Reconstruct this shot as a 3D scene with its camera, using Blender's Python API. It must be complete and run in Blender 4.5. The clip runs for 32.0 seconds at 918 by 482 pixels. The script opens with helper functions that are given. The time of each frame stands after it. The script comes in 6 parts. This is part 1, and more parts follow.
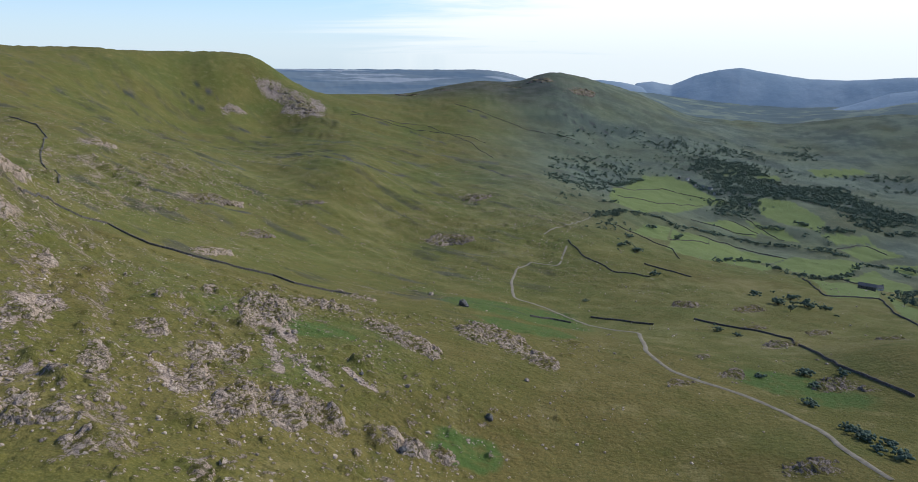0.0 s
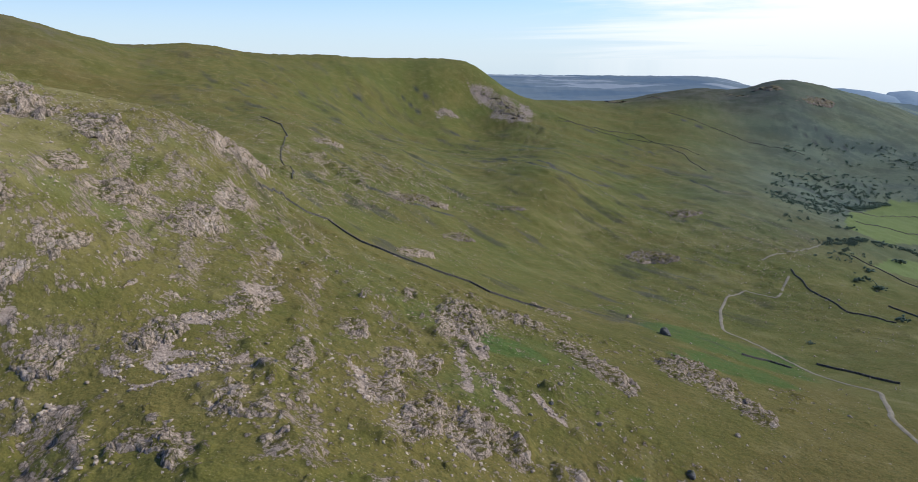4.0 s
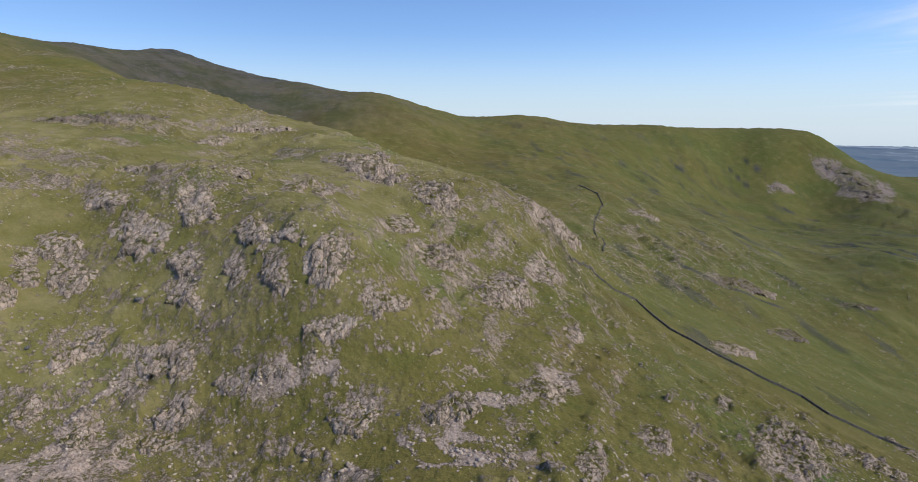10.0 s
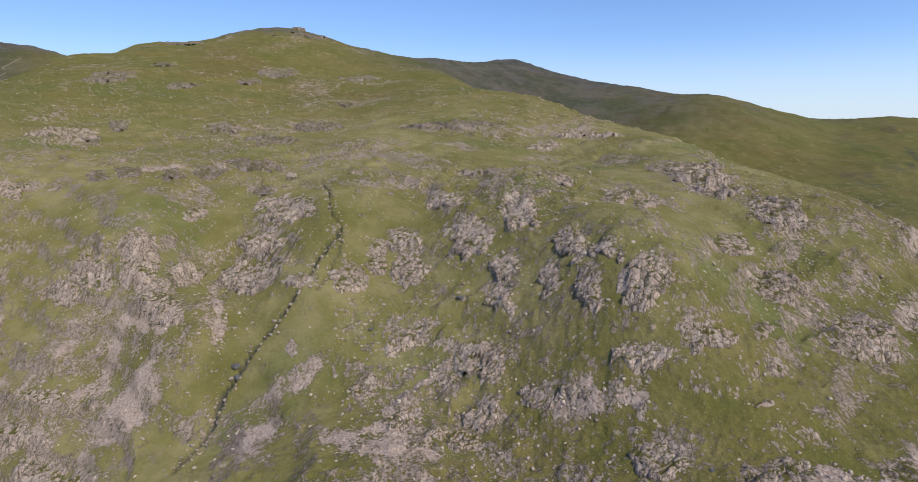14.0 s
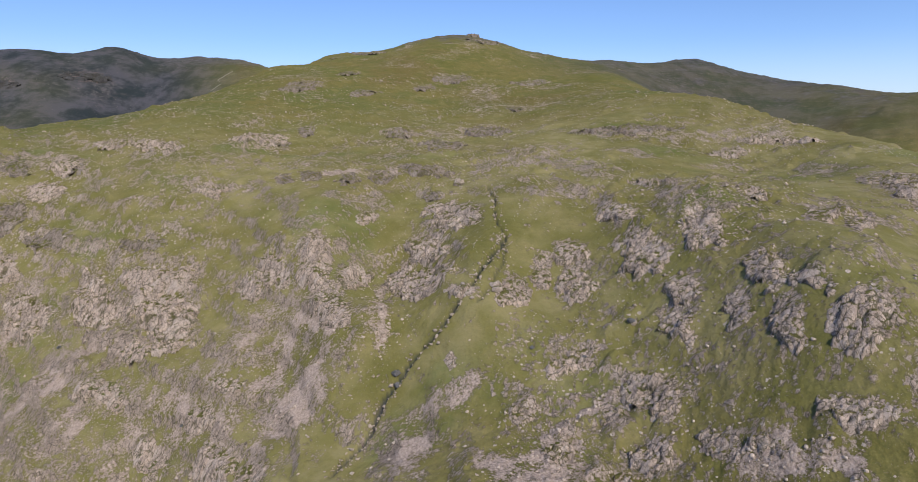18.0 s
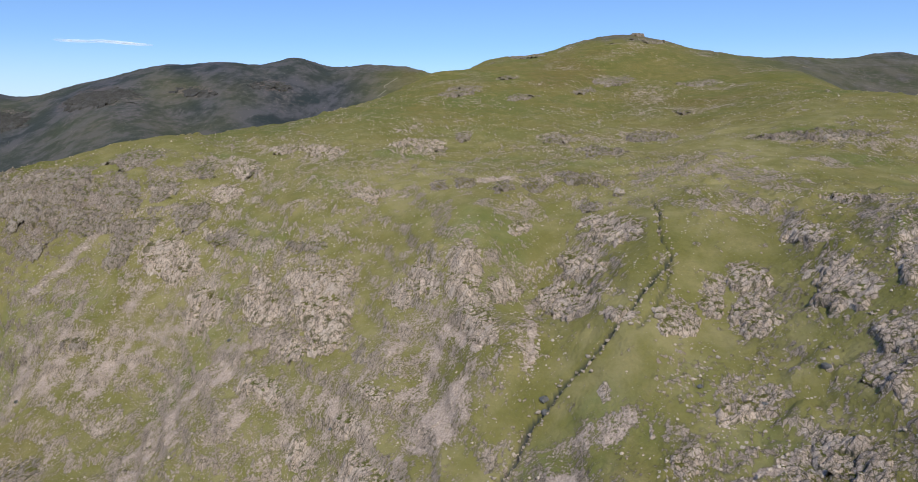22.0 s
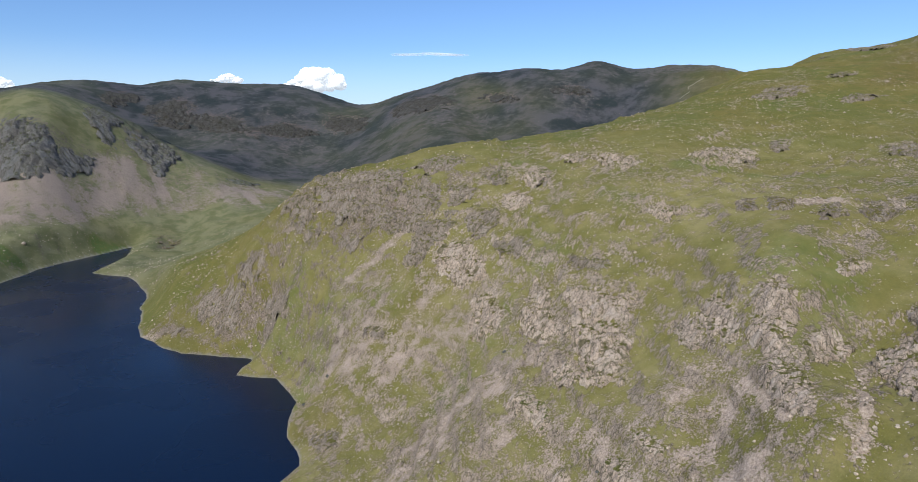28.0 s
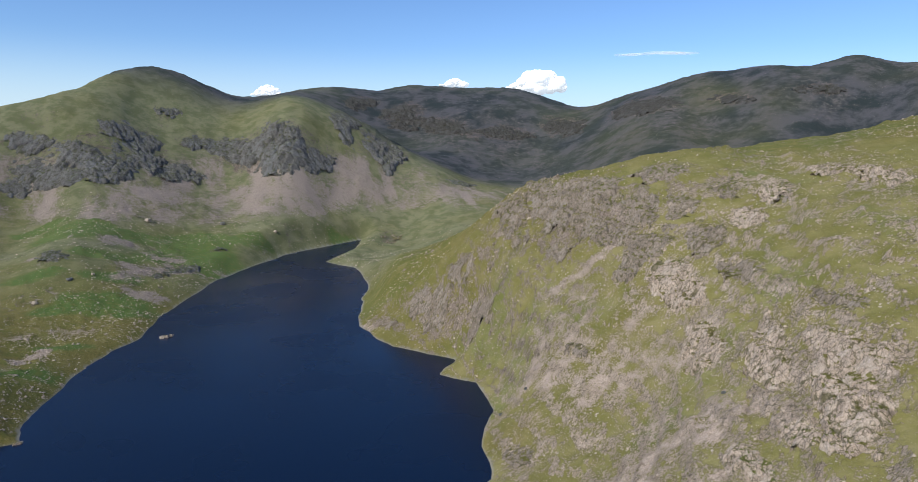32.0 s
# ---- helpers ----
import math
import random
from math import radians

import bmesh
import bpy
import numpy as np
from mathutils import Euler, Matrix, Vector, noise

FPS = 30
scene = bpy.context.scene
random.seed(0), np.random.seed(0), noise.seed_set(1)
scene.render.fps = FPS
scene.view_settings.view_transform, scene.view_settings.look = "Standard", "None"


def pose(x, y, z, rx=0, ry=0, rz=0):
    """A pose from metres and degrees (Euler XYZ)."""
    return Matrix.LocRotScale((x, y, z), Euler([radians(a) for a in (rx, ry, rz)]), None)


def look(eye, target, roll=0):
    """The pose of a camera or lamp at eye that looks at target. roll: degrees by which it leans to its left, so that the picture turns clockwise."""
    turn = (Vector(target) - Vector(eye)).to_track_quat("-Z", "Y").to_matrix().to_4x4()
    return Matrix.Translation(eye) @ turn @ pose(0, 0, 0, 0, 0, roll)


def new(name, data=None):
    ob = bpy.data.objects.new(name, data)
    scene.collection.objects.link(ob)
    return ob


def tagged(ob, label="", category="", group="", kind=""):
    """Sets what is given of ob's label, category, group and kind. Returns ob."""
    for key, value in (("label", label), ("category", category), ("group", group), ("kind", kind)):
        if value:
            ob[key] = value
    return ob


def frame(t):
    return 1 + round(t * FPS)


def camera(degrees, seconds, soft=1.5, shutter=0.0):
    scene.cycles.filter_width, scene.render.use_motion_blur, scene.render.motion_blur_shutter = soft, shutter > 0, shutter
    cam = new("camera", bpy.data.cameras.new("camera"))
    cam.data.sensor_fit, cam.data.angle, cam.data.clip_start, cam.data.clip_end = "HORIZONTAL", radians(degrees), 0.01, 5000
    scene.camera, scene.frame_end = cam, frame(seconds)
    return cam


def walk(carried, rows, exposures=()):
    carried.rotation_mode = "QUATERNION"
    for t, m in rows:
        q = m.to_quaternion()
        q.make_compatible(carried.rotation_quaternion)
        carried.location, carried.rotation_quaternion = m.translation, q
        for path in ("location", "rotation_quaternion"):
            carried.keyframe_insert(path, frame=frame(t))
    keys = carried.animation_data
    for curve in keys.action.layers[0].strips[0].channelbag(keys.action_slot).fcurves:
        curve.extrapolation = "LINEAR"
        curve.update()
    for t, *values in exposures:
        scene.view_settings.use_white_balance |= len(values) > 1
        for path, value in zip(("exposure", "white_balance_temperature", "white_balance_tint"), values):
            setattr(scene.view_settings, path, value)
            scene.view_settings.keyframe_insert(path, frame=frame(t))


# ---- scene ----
cam = camera(70.83, 32.0, 0.8)
# seconds, place, heading (left of +y), tilt, roll
PATH = [
    (0.0, 37.70, -41.68, 194.40, 0.029, -16.097, 0.416),
    (1.0, 36.65, -37.85, 194.86, 4.719, -16.026, 0.259),
    (2.0, 35.55, -34.04, 195.31, 9.551, -15.991, 0.235),
    (3.0, 34.34, -30.24, 195.74, 14.086, -15.948, 0.124),
    (4.0, 32.87, -26.55, 196.12, 17.972, -15.728, 0.213),
    (5.0, 31.21, -22.96, 196.49, 20.234, -15.359, 0.249),
    (6.0, 29.45, -19.64, 196.95, 22.065, -14.257, 0.206),
    (7.0, 27.54, -16.76, 197.53, 24.306, -10.753, 0.238),
    (8.0, 25.58, -14.05, 198.19, 29.867, -10.168, 0.148),
    (9.0, 23.49, -11.48, 198.88, 37.484, -10.069, 0.150),
    (10.0, 21.15, -9.04, 199.55, 45.407, -9.999, 0.156),
    (11.0, 18.46, -6.73, 200.17, 53.923, -9.964, 0.210),
    (12.0, 15.45, -4.67, 200.75, 63.048, -9.868, 0.199),
    (13.0, 12.21, -2.97, 201.27, 69.799, -9.812, 0.184),
    (14.0, 8.86, -1.61, 201.72, 73.460, -9.763, 0.081),
    (15.0, 5.37, -0.78, 202.10, 77.396, -9.685, 0.103),
    (16.0, 1.79, -0.26, 202.45, 81.354, -9.608, 0.132),
    (17.0, -1.99, 0.09, 202.81, 85.065, -9.533, 0.110),
    (18.0, -6.07, 0.20, 203.23, 88.144, -9.455, -0.024),
    (19.0, -10.35, 0.14, 203.71, 91.798, -9.340, -0.063),
    (20.0, -14.76, -0.12, 204.28, 95.342, -9.266, -0.168),
    (21.0, -19.22, -0.64, 204.96, 98.530, -9.228, -0.111),
    (22.0, -23.68, -1.41, 205.74, 101.782, -9.205, -0.074),
    (23.0, -28.08, -2.33, 206.60, 105.084, -9.206, -0.077),
    (24.0, -32.44, -3.38, 207.52, 109.147, -9.205, -0.005),
    (25.0, -36.80, -4.58, 208.46, 113.335, -9.191, 0.064),
    (26.0, -41.09, -6.29, 209.37, 117.804, -9.158, 0.075),
    (27.0, -45.32, -8.34, 210.26, 122.432, -9.122, 0.171),
    (28.0, -49.53, -10.82, 211.17, 127.213, -9.078, 0.293),
    (29.0, -53.72, -13.93, 212.12, 132.177, -9.060, 0.459),
    (30.0, -57.92, -17.33, 213.08, 136.964, -9.070, 0.519),
    (31.0, -62.15, -20.95, 214.05, 141.499, -9.089, 0.646),
    (32.0, -66.42, -24.65, 215.02, 146.048, -9.099, 0.743),
]
walk(cam, [(t, pose(x, y, z, 90 + tilt, 0, head) @ pose(0, 0, 0, 0, 0, roll)) for t, x, y, z, head, tilt, roll in PATH],
     [(0, -0.15, 6400, 8), (5.5, -0.14, 6450, 9), (7, -0.34, 6450, 9), (8, -0.36, 6450, 9), (9, -0.32, 6450, 9), (10, -0.26, 6500, 10), (11, -0.2, 6500, 11), (13, -0.16, 6500, 13), (19, -0.12, 6500, 13), (22, -0.1, 6400, 8), (25, -0.1, 6350, 5), (28, -0.08, 6350, 6), (32, -0.03, 6350, 6)])

# ---- world and sun ----
SUN_AZ, SUN_EL = radians(79), radians(40)      # from +y towards +x, and above the horizon


def link(nt, a, b):
    nt.links.new(a, b)


def node(nt, kind, **sets):
    n = nt.nodes.new(kind)
    for k, val in sets.items():
        if k in n.inputs:
            n.inputs[k].default_value = val
    return n


def math_node(nt, op, a, b=0.0, clamp=False):
    n = nt.nodes.new("ShaderNodeMath")
    n.operation, n.use_clamp = op, clamp
    for i, s in enumerate((a, b)):
        if isinstance(s, (int, float)):
            n.inputs[i].default_value = s
        else:
            nt.links.new(s, n.inputs[i])
    return n.outputs[0]


def ramp(nt, fac, lo, hi, a=0.0, b=1.0):
    n = nt.nodes.new("ShaderNodeMapRange")
    n.interpolation_type = "SMOOTHSTEP"
    n.inputs[1].default_value, n.inputs[2].default_value = lo, hi
    n.inputs[3].default_value, n.inputs[4].default_value = a, b
    nt.links.new(fac, n.inputs[0])
    return n.outputs[0]


def mix(nt, fac, a, b, blend="MIX"):
    n = nt.nodes.new("ShaderNodeMix")
    n.data_type, n.blend_type = "RGBA", blend
    for sock, s in ((n.inputs[0], fac), (n.inputs[6], a), (n.inputs[7], b)):
        if isinstance(s, (int, float)):
            sock.default_value = s
        elif isinstance(s, tuple):
            sock.default_value = (*s, 1) if len(s) == 3 else s
        else:
            nt.links.new(s, sock)
    return n.outputs[2]


def noise_tex(nt, vec, scale, detail=4, rough=0.55, warp=0.0):
    n = node(nt, "ShaderNodeTexNoise", Scale=scale, Detail=detail, Roughness=rough, Distortion=warp)
    nt.links.new(vec, n.inputs["Vector"])
    return n.outputs["Fac"]


def mapped(nt, vec, scale=(1, 1, 1), turn=(0, 0, 0)):
    n = nt.nodes.new("ShaderNodeMapping")
    n.inputs["Scale"].default_value, n.inputs["Rotation"].default_value = scale, turn
    nt.links.new(vec, n.inputs["Vector"])
    return n.outputs[0]


world = bpy.data.worlds.new("sky")
scene.world = world
world.use_nodes = True
nt = world.node_tree
nt.nodes.clear()
sky = nt.nodes.new("ShaderNodeTexSky")
sky.sky_type, sky.sun_disc = "NISHITA", False
sky.sun_elevation, sky.sun_rotation = SUN_EL, SUN_AZ
sky.altitude, sky.air_density, sky.dust_density, sky.ozone_density = 500, 1.0, 0.15, 4.0
where = nt.nodes.new("ShaderNodeTexCoord").outputs["Generated"]
sep = nt.nodes.new("ShaderNodeSeparateXYZ")
link(nt, where, sep.inputs[0])
# thin cirrus: streaks on a high flat layer, thickest to the south-west
lift = math_node(nt, "ADD", math_node(nt, "MAXIMUM", sep.outputs[2], 0.0), 0.11)
comb = nt.nodes.new("ShaderNodeCombineXYZ")
link(nt, math_node(nt, "DIVIDE", sep.outputs[0], lift), comb.inputs[0])
link(nt, math_node(nt, "DIVIDE", sep.outputs[1], lift), comb.inputs[1])
streak = mapped(nt, comb.outputs[0], (0.35, 1.0, 1), (0, 0, 0.35))
cirrus = noise_tex(nt, streak, 1.0, 6, 0.6, 0.4)
toward = math_node(nt, "ADD", math_node(nt, "MULTIPLY", sep.outputs[0], 0.75), math_node(nt, "MULTIPLY", sep.outputs[1], 0.62))
amount = ramp(nt, toward, 0.3, 0.9, 0.0, 0.5)
veil = ramp(nt, math_node(nt, "ADD", cirrus, amount), 0.56, 0.86)
veil = math_node(nt, "MULTIPLY", math_node(nt, "MULTIPLY", veil, ramp(nt, toward, 0.3, 0.62)), ramp(nt, sep.outputs[2], -0.01, 0.07, 0.45, 1))
blue = mix(nt, 1.0, sky.outputs[0], (0.87, 0.98, 1.22), "MULTIPLY")
glow = ramp(nt, toward, -0.45, 0.6, 1.0, 1.45)
blue = mix(nt, 1.0, blue, glow, "MULTIPLY")
blue = mix(nt, ramp(nt, sep.outputs[2], 0.0, 0.14, 0.75, 0), blue, (5.9, 7.1, 8.3))
white = mix(nt, veil, blue, (9.4, 9.6, 9.9))
back = nt.nodes.new("ShaderNodeBackground")
back.inputs["Strength"].default_value = 0.122
link(nt, white, back.inputs["Color"])
link(nt, back.outputs[0], nt.nodes.new("ShaderNodeOutputWorld").inputs[0])

sun = new("sun", bpy.data.lights.new("sun", "SUN"))
sun.data.energy, sun.data.angle, sun.data.color = 3.35, radians(0.53), (1.0, 0.95, 0.87)
to_sun = Vector((math.sin(SUN_AZ) * math.cos(SUN_EL), math.cos(SUN_AZ) * math.cos(SUN_EL), math.sin(SUN_EL)))
sun.matrix_world = look(to_sun * 3000, (0, 0, 0))

# ---- the lie of the land ----
# spot heights along ridges, shoulders and feet of slopes, set on camera sight lines at measured or guessed range: east,
# south, height over the tarn
LINES = {
    "fell_foot": [(-53, 78, 108), (-18, 98, 95), (41, 143, 62), (117, 164, 49), (191, 162, 50), (-88, 133, 109), (-55, 155, 94), (-7, 204, 75), (71, 246, 49), (165, 263, 35), (254, 258, 31), (-139, 213, 110)],
    "intake": [(-113, 310, 77), (-221, 329, 119), (-305, 504, 87), (-23, 424, 18), (42, 396, 19), (141, 447, -12), (234, 440, -8), (323, 393, -4), (117, 674, -39), (240, 628, -36), (420, 661, -54), (519, 598, -56), (-63, 752, -26), (235, 939, -57)],
    "moor": [(-56, 1155, -24), (-216, 926, 16), (-406, 965, 54), (179, 1301, -49), (458, 1398, -119), (608, 1126, -160), (864, 1089, -180), (-679, 1609, 52), (-747, 1467, 103), (-124, 2052, -17), (272, 2246, -54), (574, 2195, -127), (-243, 1635, -6)],
    "dale": [(612, 1664, -160), (931, 1521, -172), (1059, 1379, -192), (1142, 2422, -156), (1494, 2581, -153), (1641, 2254, -191), (1968, 3801, -110), (2343, 3588, -74), (1824, 2968, -82), (2247, 3172, -28), (1387, 3617, -99), (294, 291, 36)],
    "plateau": [(-1064, 1568, 207), (-962, 1748, 209), (-887, 1833, 203), (-809, 1913, 194), (-731, 1977, 193), (-683, 2016, 192), (-636, 2053, 190), (-601, 2064, 167), (-542, 2112, 138), (-548, 1996, 96), (-590, 1752, 46), (-743, 1778, 117), (-688, 1843, 115), (-613, 1976, 127), (-485, 2178, 84), (-357, 2346, 50)],
    "south_hill": [(352, 2972, 93), (408, 2966, 117), (466, 2973, 120), (543, 3008, 109), (625, 3063, 90), (713, 3135, 69), (1007, 3217, -28), (-252, 2542, 34), (-28, 2758, 59), (149, 2856, 81), (425, 2933, 116), (601, 2956, 80), (807, 2910, 7), (1099, 2818, -98)],
    "far_fell": [(-35, -1674, 262), (-132, -1740, 305), (-238, -1864, 352), (-375, -1925, 386), (-491, -1959, 361), (-594, -1991, 326), (-624, -1566, 266), (-641, -1418, 125), (-54, -1455, 104), (-130, -1552, 211), (-81, -1840, 259), (-186, -1891, 295), (-322, -1744, 294), (-268, -1441, 132), (-432, -1421, 93)],
    "far_shore": [(-805, -1655, 262), (-905, -1685, 230), (-1025, -1725, 180), (-1110, -1690, 148), (-99, -1074, 58), (-229, -1204, 48), (-391, -1271, 51), (-577, -1267, 45), (-58, -815, 13), (-156, -950, 26), (-45, -664, 13), (-43, -984, 32), (-854, -1475, 132), (-880, -1402, 106), (-1043, -1355, 83), (-796, -1312, 46)],
    "head_ridge": [(-943, -2684, 370), (-1134, -2721, 417), (-1291, -2708, 425), (-1545, -2635, 447), (-1681, -2553, 442), (-1898, -2401, 440), (-1989, -2262, 406), (-2042, -2148, 364), (-2058, -1847, 384), (-2087, -1497, 453), (-2150, -1216, 458), (-2167, -961, 450), (-1020, -2118, 240), (-1200, -2026, 182), (-1475, -1714, 150), (-1616, -1586, 211), (-1148, -1587, 105), (-1608, -1135, 231), (-2082, -1486, 453), (-2113, -1257, 463), (-2144, -985, 467), (-2147, -795, 437), (-2146, -605, 427), (-1722, -1035, 281), (-1546, -1119, 226)],
    "spur": [(-606, -756, 84), (-595, -701, 110), (-587, -644, 150), (-526, -661, 118), (-547, -618, 154), (-742, -429, 212), (-822, -388, 227), (-945, -355, 250), (-1084, -313, 286), (-616, -532, 187), (-689, -492, 202), (-793, -463, 211), (-910, -437, 219), (-1082, -419, 241), (-1354, -358, 306), (-1561, -246, 373), (-1697, -93, 415), (-426, -560, 71), (-389, -697, 30), (-449, -739, 54), (-401, -552, 27), (-410, -490, 59)],
    "summit_hill": [(-1743, 88, 448), (-1708, -88, 427), (-1747, 213, 419), (-1811, 425, 399), (-1610, -253, 389), (-768, 58, 209), (-1160, 31, 294), (-1146, 181, 287), (-697, -135, 198), (-632, -322, 196), (-440, 14, 172), (-442, -86, 169), (-480, -224, 161)],
    "crag_face": [(-319, 33, 152), (-286, 26, 139), (-244, 75, 131), (-308, -38, 138), (-330, -61, 142), (-221, -41, 83), (-283, -126, 52), (-303, -223, 40), (-205, 16, 97), (-189, 66, 107), (-161, 99, 123), (-271, -29, 101), (-318, 119, 176), (-306, 167, 172)],
    "shoulder": [(-1190, 340, 299), (-905, 396, 241), (-734, 404, 213), (-577, 410, 190), (-412, 363, 172), (-186, 123, 158), (-210, 198, 140), (-115, 125, 114), (-387, 128, 177), (-249, 326, 147), (-526, 261, 181), (-202, 16, 107)],
    "dark_ridge": [(-1929, 479, 412), (-2042, 784, 418), (-1859, 950, 358), (-1499, 975, 303), (-1258, 970, 279), (-1200, 1116, 238), (-1183, 1206, 222), (-1124, 1393, 222), (-1025, 1061, 180), (-708, 1182, 107), (-1459, 821, 287), (-420, 885, 63), (-157, 1023, 27), (-501, 780, 102), (-1878, 609, 400), (-1831, 737, 398), (-1709, 883, 340), (-1515, 1016, 297), (-1368, 1193, 258), (-1272, 1296, 225), (-1186, 1441, 231), (-1039, 1611, 206)],
    "face": [(-297, 59, 138), (-305, 29, 136), (-303, 18, 146), (-312, -12, 121), (-313, -46, 142), (-318, -52, 110), (-322, -78, 106), (-317, -40, 104), (-316, -166, 77), (-319, -138, 90), (-331, -115, 106), (-333, -122, 91), (-330, -151, 86), (-332, -188, 75), (-318, -158, 71), (-345, -200, 78), (-325, -224, 55), (-333, -239, 42), (-308, -69, 102), (-343, -143, 101), (-303, -98, 96)],
}
SHORE = [(-300, -330), (-318, -372), (-362, -411), (-386, -467), (-372, -505), (-406, -529), (-369, -599), (-370, -680), (-421, -778), (-472, -864), (-508, -986), (-489, -1065), (-580, -1150), (-648, -1255), (-554, -1214), (-453, -1160), (-368, -1085), (-293, -1010), (-233, -914), (-184, -830), (-156, -763), (-125, -730), (-96, -681), (-72, -632), (-53, -591), (-48, -571), (-50, -543), (-38, -545), (0, -480), (-60, -400), (-150, -330), (-230, -305)]
GILL = [[(-408, 31), (-369, 33), (-341, 31), (-326, 35), (-307, 23), (-291, 16), (-281, 8), (-274, 1), (-272, -9), (-265, -16), (-258, -22), (-245, -26), (-232, -34), (-223, -39)], [(-326, 35), (-306, 30), (-287, 24), (-277, 16)]]
